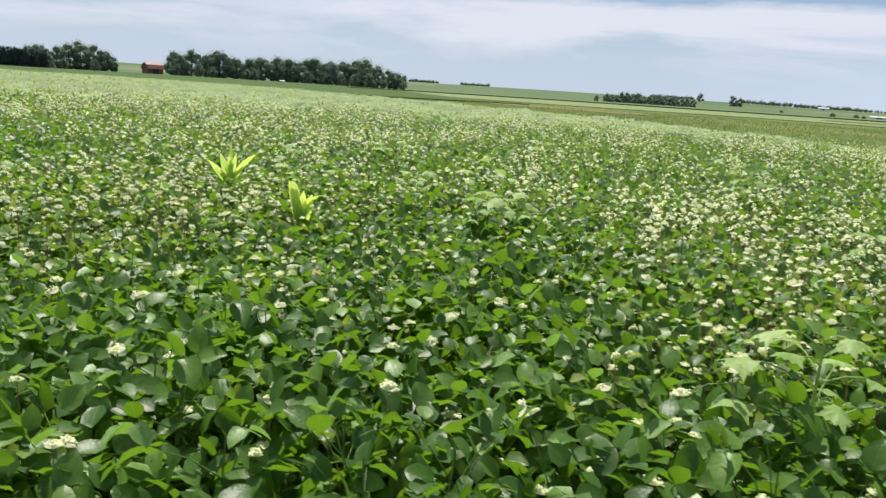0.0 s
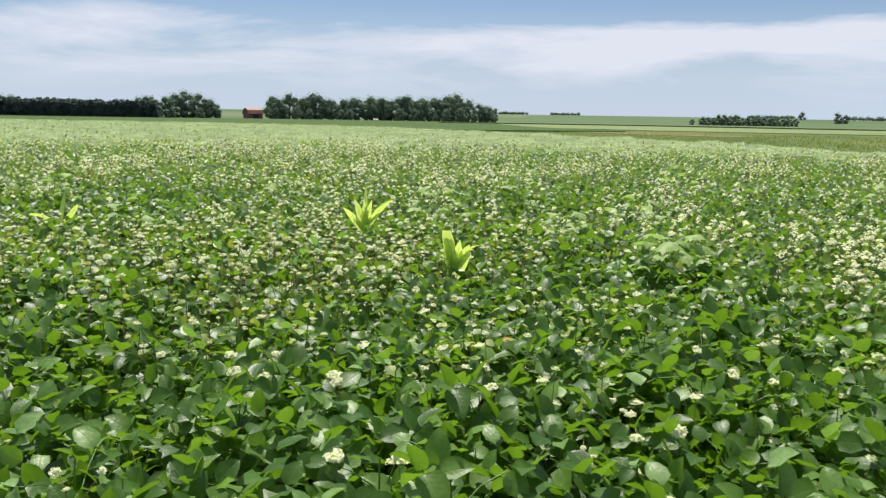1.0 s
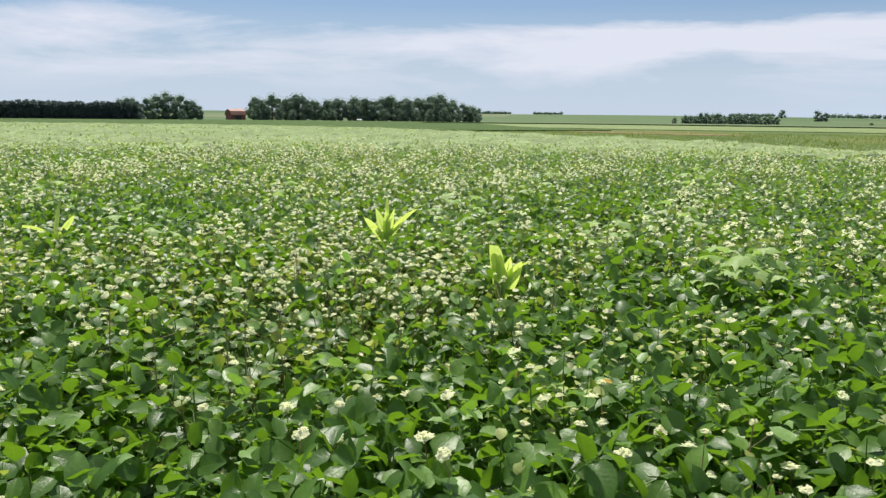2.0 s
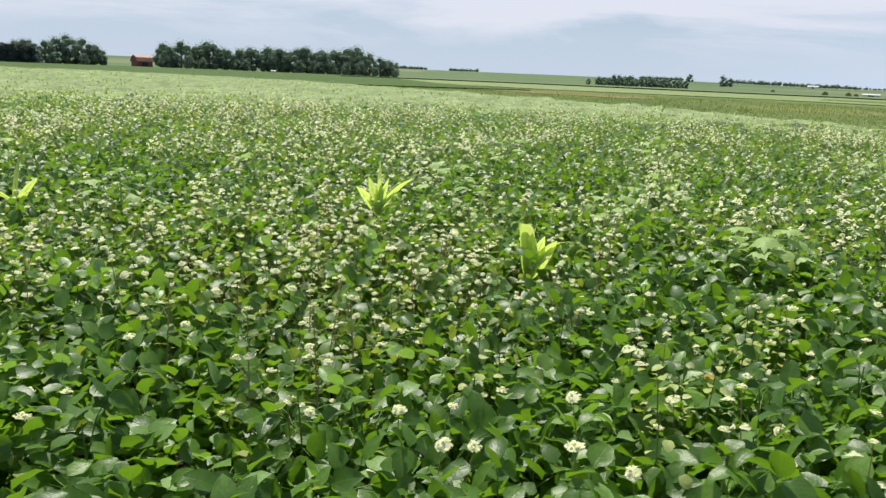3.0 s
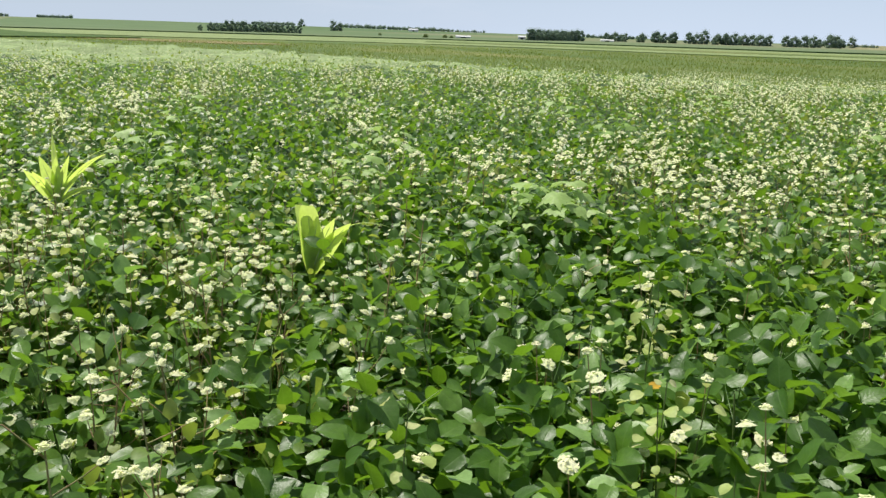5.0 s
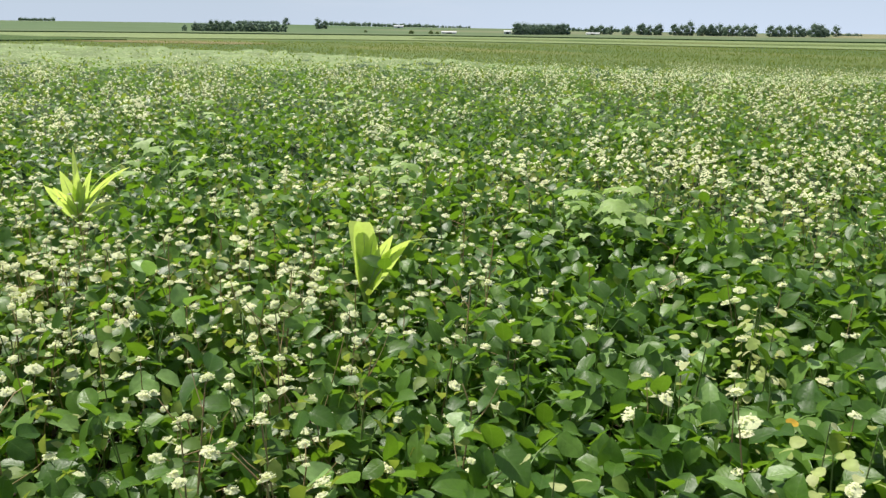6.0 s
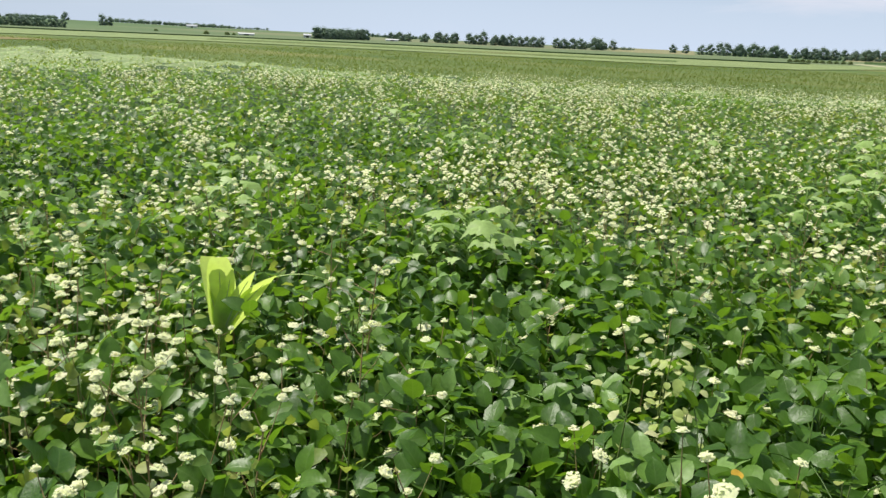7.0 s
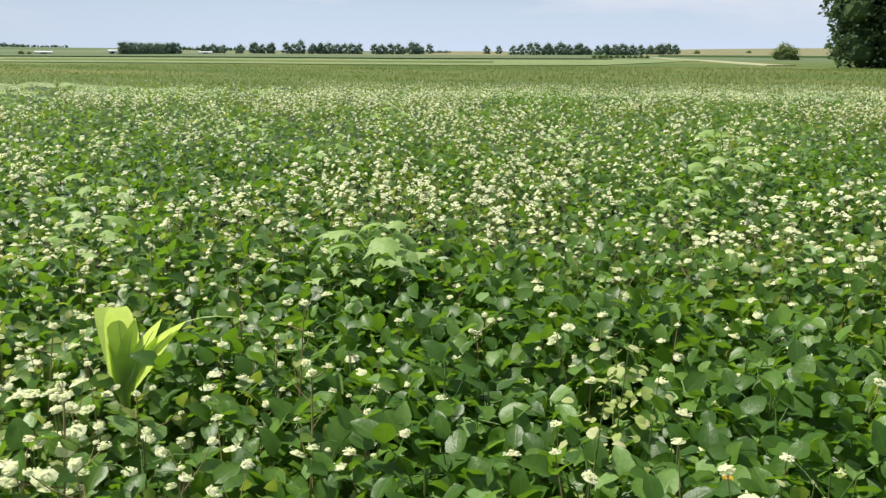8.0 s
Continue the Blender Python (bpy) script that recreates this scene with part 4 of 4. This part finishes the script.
def tuft(seed, discs, sides=5, flat=0.12, deep=0.55):
    """A head of small flowers in staggered, nearly level tiers with uneven rims."""
    r = random.Random(seed)
    pcs = []
    for k in range(discs):
        a, reach = 2.4 * k + r.uniform(-0.4, 0.4), 0.0 if k == 0 else r.uniform(0.42, 0.68)
        rad = 0.52 if k == 0 else r.uniform(0.34, 0.50)
        top = deep * (0.5 if k == 0 else r.uniform(-0.55, 0.45))
        V = [(reach * math.cos(a), reach * math.sin(a), top + flat)]
        for q in range(sides):
            b, w = 2 * math.pi * q / sides + k, rad * r.uniform(0.75, 1.2)
            V.append((V[0][0] + w * math.cos(b), V[0][1] + w * math.sin(b), top + r.uniform(-0.07, 0.07)))
        pcs.append((np.array(V), np.array([(0, 1 + q, 1 + (q + 1) % sides) for q in range(sides)])))
    return joined(pcs)


def spray(seed, heads, head, size, spread, drop):
    """A buckwheat top: a thin stalk that carries lumpy heads at several heights."""
    r = random.Random(seed)
    stalk = tube([(0, 0, -0.42), (0.012, 0.01, -0.2), (0, 0, 0)], [0.0026, 0.0022, 0.0015], 3)
    pcs = [stalk]
    for k in range(heads):
        a, f = 2.4 * k + r.uniform(-0.5, 0.5), k / max(1, heads - 1)
        reach = 0.0 if k == 0 else spread * r.uniform(0.4, 1.0)
        at = Matrix.Translation((reach * math.cos(a), reach * math.sin(a), -drop * f * r.uniform(0.6, 1.1)))
        pcs.append(moved(head(seed + 7 * k), at @ pose(0, 0, 0, r.uniform(-14, 14), r.uniform(-14, 14), r.uniform(0, 360)) @ Matrix.Scale(size * r.uniform(0.55, 1.2), 4)))
    return joined(pcs), len(stalk[1])


HEAD_FAR = tuft(8, 1, 4)

leaf_layer("soybean_undergrowth", SMALL, 19000, 0.0, NEAR + 0.2, 0.14, 0.44, 0.07, 0.10, M_SOY, "shaded lower soybean leaves")
leaf_layer("soybean_foliage", LEAFLET, 50000, 0.0, NEAR + 0.3, 0.36, 0.63, 0.060, 0.098, M_SOY, "upper soybean leaves among the buckwheat", by_soy(0.6), tilt=0.66, raised=0.32)
leaf_layer("soybean_foliage", QUAD, 26000, 0.0, 7.5, 0.30, 0.60, 0.07, 0.11, M_SOY, "soybean leaves behind the walk", None, (92, 313))
leaf_layer("soybean_foliage", QUAD, 22000, 0.0, 3.8, 0.34, 0.62, 0.09, 0.13, M_SOY, "soybean leaves behind the walk", None, (92, 313))
leaf_layer("soybean_foliage", QUAD, 22000, 7.5, 16, 0.34, 0.64, 0.11, 0.18, M_SOY, "soybean leaves behind the walk", None, (92, 313))
leaf_layer("buckwheat_flowers", HEAD_FAR, 12000, 0.3, 16, 0.56, 0.84, 0.02, 0.034, M_FLOWER, "white flower heads behind the walk", by_flower(1.2), (92, 313), tilt=0.3)
leaf_layer("soybean_foliage", SMALL, 80000, NEAR, 10, 0.26, 0.60, 0.068, 0.112, M_SOY, "soybean leaves across the field", by_soy(0.5), tilt=0.60, raised=0.25)
leaf_layer("buckwheat_foliage", SIMPLE, 13000, 0.0, NEAR, 0.30, 0.72, 0.035, 0.06, M_BUCK, "small heart-shaped buckwheat leaves", by_flower(1.2))
leaf_layer("buckwheat_foliage", QUAD, 18000, NEAR, 10, 0.42, 0.74, 0.04, 0.07, M_BUCK, "small buckwheat leaves across the field", by_flower(1.0))
leaf_layer("soybean_foliage", QUAD, 100000, 10, 26, 0.28, 0.60, 0.08, 0.13, M_SOY, "soybean leaves far across the field", by_soy(0.4), tilt=0.52)
leaf_layer("buckwheat_foliage", QUAD, 30000, 10, 26, 0.46, 0.74, 0.06, 0.10, M_BUCK, "buckwheat leaves far across the field", by_flower(1.0))
leaf_layer("buckwheat_foliage", QUAD, 40000, 22, 95, 0.50, 0.74, 0.07, 0.13, M_BUCK, "pale green leaves towards the field's end", None, (-47, 92))
# single buckwheat stalks that came up between the soybeans
for k in range(4):
    stalk = tube([(0, 0, -0.45), (0.02, 0.01, -0.2), (0, 0, 0)], [0.0026, 0.002, 0.0014], 3)
    head = cluster(40 + k, 34)
    leaf_layer("buckwheat_stalks", joined([stalk, head]), 190, 0.2, NEAR + 0.6, 0.52, 0.70, 0.8, 1.25, [M_FLOWER, M_REDSTEM], "single white buckwheat heads on thin stalks among soybeans", lambda x, y: rng.uniform(0, 1, len(x)) > 0.55 * flowering(x, y), tilt=0.16, stems=len(stalk[1]))
for k, heads in enumerate((5, 4, 2)):
    top, n_stalk = spray(50 + k, heads, lambda q: cluster(q, 20), 0.86, 0.075, 0.20)
    leaf_layer("buckwheat_stalks", top, 650, 1.3, NEAR + 0.4, 0.58, 0.80, 0.85, 1.15, [M_FLOWER, M_REDSTEM], "white buckwheat heads on branched red stalks among soybeans", by_flower(2.8, 0.09), tilt=0.14, stems=n_stalk)
for k, heads in enumerate((7, 5, 4, 2)):
    top, n_stalk = spray(60 + k, heads, lambda q: tuft(q, 6, 4, 0.34, 0.75), 0.027, 0.085, 0.19)
    leaf_layer("buckwheat_flowers", top, 1050, NEAR, 10, 0.60, 0.88, 0.75, 1.1, [M_FLOWER, M_REDSTEM], "white buckwheat flower heads on branched red stalks", by_flower(2.0, 0.03), tilt=0.14, stems=n_stalk)
for k, heads in enumerate((6, 4, 3)):
    top, n_stalk = spray(80 + k, heads, lambda q: tuft(q, 4, 4, 0.34, 0.75), 0.030, 0.10, 0.16)
    leaf_layer("buckwheat_flowers", top, 3900, 10, 20, 0.62, 0.86, 0.8, 1.15, [M_FLOWER, M_REDSTEM], "white flower heads on branched stalks far across the field", by_flower(2.3), tilt=0.14, stems=n_stalk)
leaf_layer("buckwheat_flowers", HEAD_FAR, 46000, 18, 30, 0.58, 0.82, 0.018, 0.030, M_FLOWER, "white flower heads far across the field", by_flower(1.3), tilt=0.25)
leaf_layer("buckwheat_flowers", HEAD_FAR, 30000, 17, 30, 0.62, 0.82, 0.018, 0.030, M_FLOWER, "white flower heads at the field's grassy edge", None, (38, 92), tilt=0.3)
leaf_layer("buckwheat_flowers", HEAD_FAR, 120000, 20, 95, 0.60, 0.78, 0.015, 0.027, M_FLOWER, "white flower heads towards the field's end", by_flower(0.6), (-47, 92), tilt=0.3)


# ---- grass strip ----
def grass():
    n = 80000
    a = np.radians(rng.uniform(-25, 95, n))
    r = 18 + 90 * rng.uniform(0, 1, n) ** 1.6
    x, y = 3 + r * np.sin(a), 5 + r * np.cos(a)
    ok = ~inside(FIELD, x, y) & ~inside(GRASS_FAR[4:12] + PALE_FAR[3:], x, y)
    x, y, r = x[ok], y[ok], r[ok]
    n = len(x)
    clump = (np.array([(-0.10, 0, 0), (0.10, 0.02, 0), (0.06, 0.05, 1.0), (0.0, -0.12, 0), (0.05, 0.10, 0), (-0.10, 0.0, 0.85)]), np.array([(0, 1, 2), (3, 4, 5)]))
    V, F = scatter(clump, np.stack([x, y, np.zeros(n)], 1), turns(rng.uniform(0, 6.28, n), rng.normal(0, 0.15, n), rng.normal(0, 0.2, n)), rng.uniform(0.06, 0.15, n) * (1 + r / 160) * (1 + 0.3 * smooth_noise(x, y, 8, 44)))
    tagged(new("meadow_grass", mesh_from("meadow_grass", V, F, M_GRASS)), "tall green and straw-coloured grass beyond the crop", "grass", kind="stuff")


grass()


# ---- maize among the crop ----
def ribbon(length, width, az, rise, droop, twist=0.0, base=(0, 0, 0)):
    V, F = blade(length, width, droop, 0.14, blunt if width > 0.088 else strap, 12, 0.05)
    return moved((V, F), Matrix.Translation(base) @ pose(0, 0, 0, 0, 0, az) @ pose(0, 0, 0, 0, -rise, 0) @ pose(0, 0, 0, twist, 0, 0))


def maize(label, m, leaves, stalk_h=0.5):
    plant = thing("maize_plant", label, "maize", "stray maize plants", m)
    part("stalk", mesh_from("stalk", *tube([(0, 0, -0.02), (0.005, 0, stalk_h * 0.6), (0, 0, stalk_h)], [0.012, 0.010, 0.007], 7), M_CORN), plant)
    for length, width, az, rise, droop, twist, z in leaves:
        V, F = ribbon(length, width, az, rise, droop, twist, (0, 0, z))
        leaf = part("leaf", mesh_from("leaf", V, F, M_CORN), plant)
        rib = V[1::3, :3][:10]
        part("midrib", mesh_from("midrib", *tube([tuple(p) for p in rib], list(np.linspace(0.0042, 0.0012, len(rib))), 5), M_RIB), leaf, "pale green midrib")
    return plant


# length, width, heading (degrees from +x), rise, droop, twist, height of the joint
maize("young yellow-green maize plant with upright glowing leaves", pose(2.43, 10.31, 0),
      [(0.42, 0.042, 93, 89, 0.20, 0, 0.54), (0.30, 0.086, 178, 76, 0.30, 80, 0.55), (0.30, 0.070, 190, 55, 0.45, 75, 0.54), (0.44, 0.058, 3, 64, 0.90, -55, 0.55), (0.42, 0.050, -8, 48, 1.60, -45, 0.54), (0.52, 0.036, 25, 76, 1.30, -30, 0.56), (0.30, 0.072, -85, 92, 0.35, 0, 0.53), (0.32, 0.060, -30, 80, 0.40, -30, 0.54), (0.34, 0.050, 215, 62, 0.70, 50, 0.53)], 0.58)
maize("young yellow-green maize plant with broad folded leaves", pose(3.42, 8.44, 0),
      [(0.31, 0.092, 150, 86, 0.30, 66, 0.55), (0.32, 0.089, -118, 82, 0.22, 0, 0.55), (0.29, 0.080, -80, 80, 0.35, -20, 0.55), (0.34, 0.086, -30, 62, 0.65, -62, 0.54), (0.32, 0.074, -48, 72, 0.50, -44, 0.54), (0.50, 0.036, -28, 72, 1.55, -26, 0.57), (0.24, 0.050, 162, 84, 0.3, 60, 0.50)], 0.58)
maize("stray maize plant with drooping yellow-green leaves", pose(-0.50, 10.50, 0),
      [(0.40, 0.055, 0, 50, 0.8, -70, 0.46), (0.46, 0.05, 190, 48, 1.6, 60, 0.46), (0.38, 0.045, 80, 84, 0.4, 10, 0.47), (0.38, 0.05, -20, 38, 1.0, -60, 0.46)], 0.5)


# ---- broad-leaved weeds ----
def lobed(seed):
    """A broad soft leaf with shallow pointed lobes, drooping to its rim."""
    r = np.random.default_rng(seed)
    V, F = [(0.0, 0.0, 0.0), (0.42, 0, 0.03)], []
    angles = np.linspace(-2.75, 2.75, 23)
    n = len(angles)
    rim = [(0.50 + (0.32 if i % 6 == 5 else 0.06 if i % 2 else -0.04 if i % 6 == 2 else 0.02)) * (1.06 - 0.13 * abs(a)) * r.uniform(0.94, 1.06) for i, a in enumerate(angles)]
    for share in (0.55, 1.0):
        for i, a in enumerate(angles):
            q = rim[i] * share
            V.append((0.42 + q * math.cos(a), q * math.sin(a), -0.50 * q * q + 0.16 * q * math.sin(2.6 * a + seed) + r.uniform(-0.015, 0.015) * share))
    for i in range(n - 1):
        p = 2 + i
        F += [(1, p, p + 1), (p, p + n, p + n + 1), (p, p + n + 1, p + 1)]
    F += [(0, 2, 1), (0, 1, 1 + n), (0, 2 + n, 2), (0, 1 + n, 1 + 2 * n)]
    return np.array(V), np.array(F)


LOBED = [mesh_from("leaf", *moved(lobed(k), Matrix.Scale(0.125, 4)), M_WEED) for k in range(3)]


def weed(label, m, n, spread, h, seed, size=1.0):
    r = np.random.default_rng(seed)
    plant = thing("broadleaf_weed", label, "weed", "broad-leaved weeds", m)
    part("stem", mesh_from("stem", *tube([(0, 0, -0.02), (0.01, 0.01, h * 0.6), (0.0, 0.0, h * 0.97)], [0.009, 0.007, 0.004], 6), M_WEED), plant)
    for i in range(n):
        f = 0.62 + 0.34 * i / (n - 1)
        a = 2.4 * i + r.uniform(-0.3, 0.3)
        reach = spread * (1.15 - 0.75 * (i / (n - 1))) * r.uniform(0.8, 1.1)
        p = np.array((0, 0, h * f))
        e = p + (reach * math.cos(a), reach * math.sin(a), reach * 0.45)
        part("leaf_stalk", mesh_from("leaf_stalk", *tube([tuple(p), tuple(p * 0.4 + e * 0.6 + (0, 0, 0.01)), tuple(e)], [0.003, 0.0026, 0.002], 4), M_WEED), plant)
        s = size * r.uniform(0.55, 1.05)
        part("leaf", LOBED[r.integers(3)], plant, m=pose(*e, r.uniform(-16, 16), r.uniform(-14, 20), math.degrees(a) + r.uniform(-25, 25)) @ Matrix.Diagonal((s, s, s, 1)))
    return plant


weed("broad pale green lobed weed above the soybeans", pose(4.76, 8.62, 0, 0, 0, 20), 24, 0.20, 0.85, 1, 1.14)
weed("pale broad-leaved weed among the soybeans", pose(5.55, 5.45, 0, 0, 0, 70), 13, 0.20, 0.90, 2, 1.1)
for k, (wx, wy, s, wn) in enumerate(((2.98, 10.8, 1.05, 10), (0.6, 9.9, 1.0, 8), (4.75, 10.9, 1.0, 9), (8.95, 8.5, 1.15, 14), (-2.4, 15.5, 1.1, 9), (-4.2, 17.6, 1.1, 8), (7.5, 11.7, 1.0, 9), (7.6, 13.0, 1.05, 9), (9.6, 10.4, 1.0, 8), (5.6, 14.5, 1.1, 9), (7.1, 8.15, 0.95, 8), (4.12, 9.85, 0.96, 10), (7.8, 8.05, 1.0, 9), (1.0, 12.2, 1.0, 9), (3.6, 13.4, 1.05, 9), (-1.2, 11.5, 1.0, 9), (10.5, 13.5, 1.1, 9))):
    weed("pale broad-leaved weed standing above the crop", pose(wx, wy, 0.02, 0, 0, 50 * k) @ Matrix.Diagonal((s, s, s, 1)), wn, 0.18, 0.86, 10 + k)

M_PALEWEED = leaf_mat("yellowing_leaf", [(0.0, (0.36, 0.46, 0.12)), (0.7, (0.46, 0.52, 0.19)), (1.0, (0.56, 0.57, 0.30))], (0.66, 0.72, 0.18), 0.40, 0.5, 0.3)
PALE_HEART = mesh_from("leaf", *moved(HEART, Matrix.Scale(0.034, 4)), M_PALEWEED)


def yellowing(m, seed):
    """A thin plant whose small leaves turn yellow."""
    r = np.random.default_rng(seed)
    plant = thing("yellowing_weed", "thin weed with small yellowing heart-shaped leaves", "weed", "yellowing weeds", m)
    part("stem", mesh_from("stem", *tube([(0, 0, -0.02), (0.02, 0.01, 0.42), (0.01, -0.02, 0.80)], [0.004, 0.003, 0.0015], 4), M_STEM), plant)
    for i in range(27):
        f, a = 0.42 + 0.57 * i / 26, 2.4 * i
        reach, s = r.uniform(0.02, 0.08), r.uniform(0.6, 1.15)
        part("leaf", PALE_HEART, plant, m=pose(reach * math.cos(a), reach * math.sin(a), 0.80 * f, r.uniform(-30, 30), r.uniform(-30, 35), math.degrees(a)) @ Matrix.Diagonal((s, s, s, 1)))
    return plant


for k, (wx, wy) in enumerate(((4.05, 6.95), (4.13, 7.06), (4.20, 7.10), (4.30, 7.17), (3.62, 6.38), (3.70, 6.48), (3.76, 6.40), (3.08, 6.55), (3.55, 6.05), (5.2, 7.6), (2.35, 7.75), (3.86, 7.0))):
    yellowing(pose(wx, wy, 0, 0, 0, 70 * k), 500 + k)

for k, (lx, ly, lz) in enumerate(((3.84, 6.67, 0.67), (2.92, 7.06, 0.55))):
    lf = new("withered_leaf", mesh_from("withered_leaf", *moved(LEAFLETS[k], Matrix.Scale(0.040, 4)), M_YELLOW))
    lf.matrix_basis = pose(lx, ly, lz, 20, -10, 80 * k)
    tagged(lf, "withered orange-yellow soybean leaf caught in the foliage", "leaf", "withered leaves")
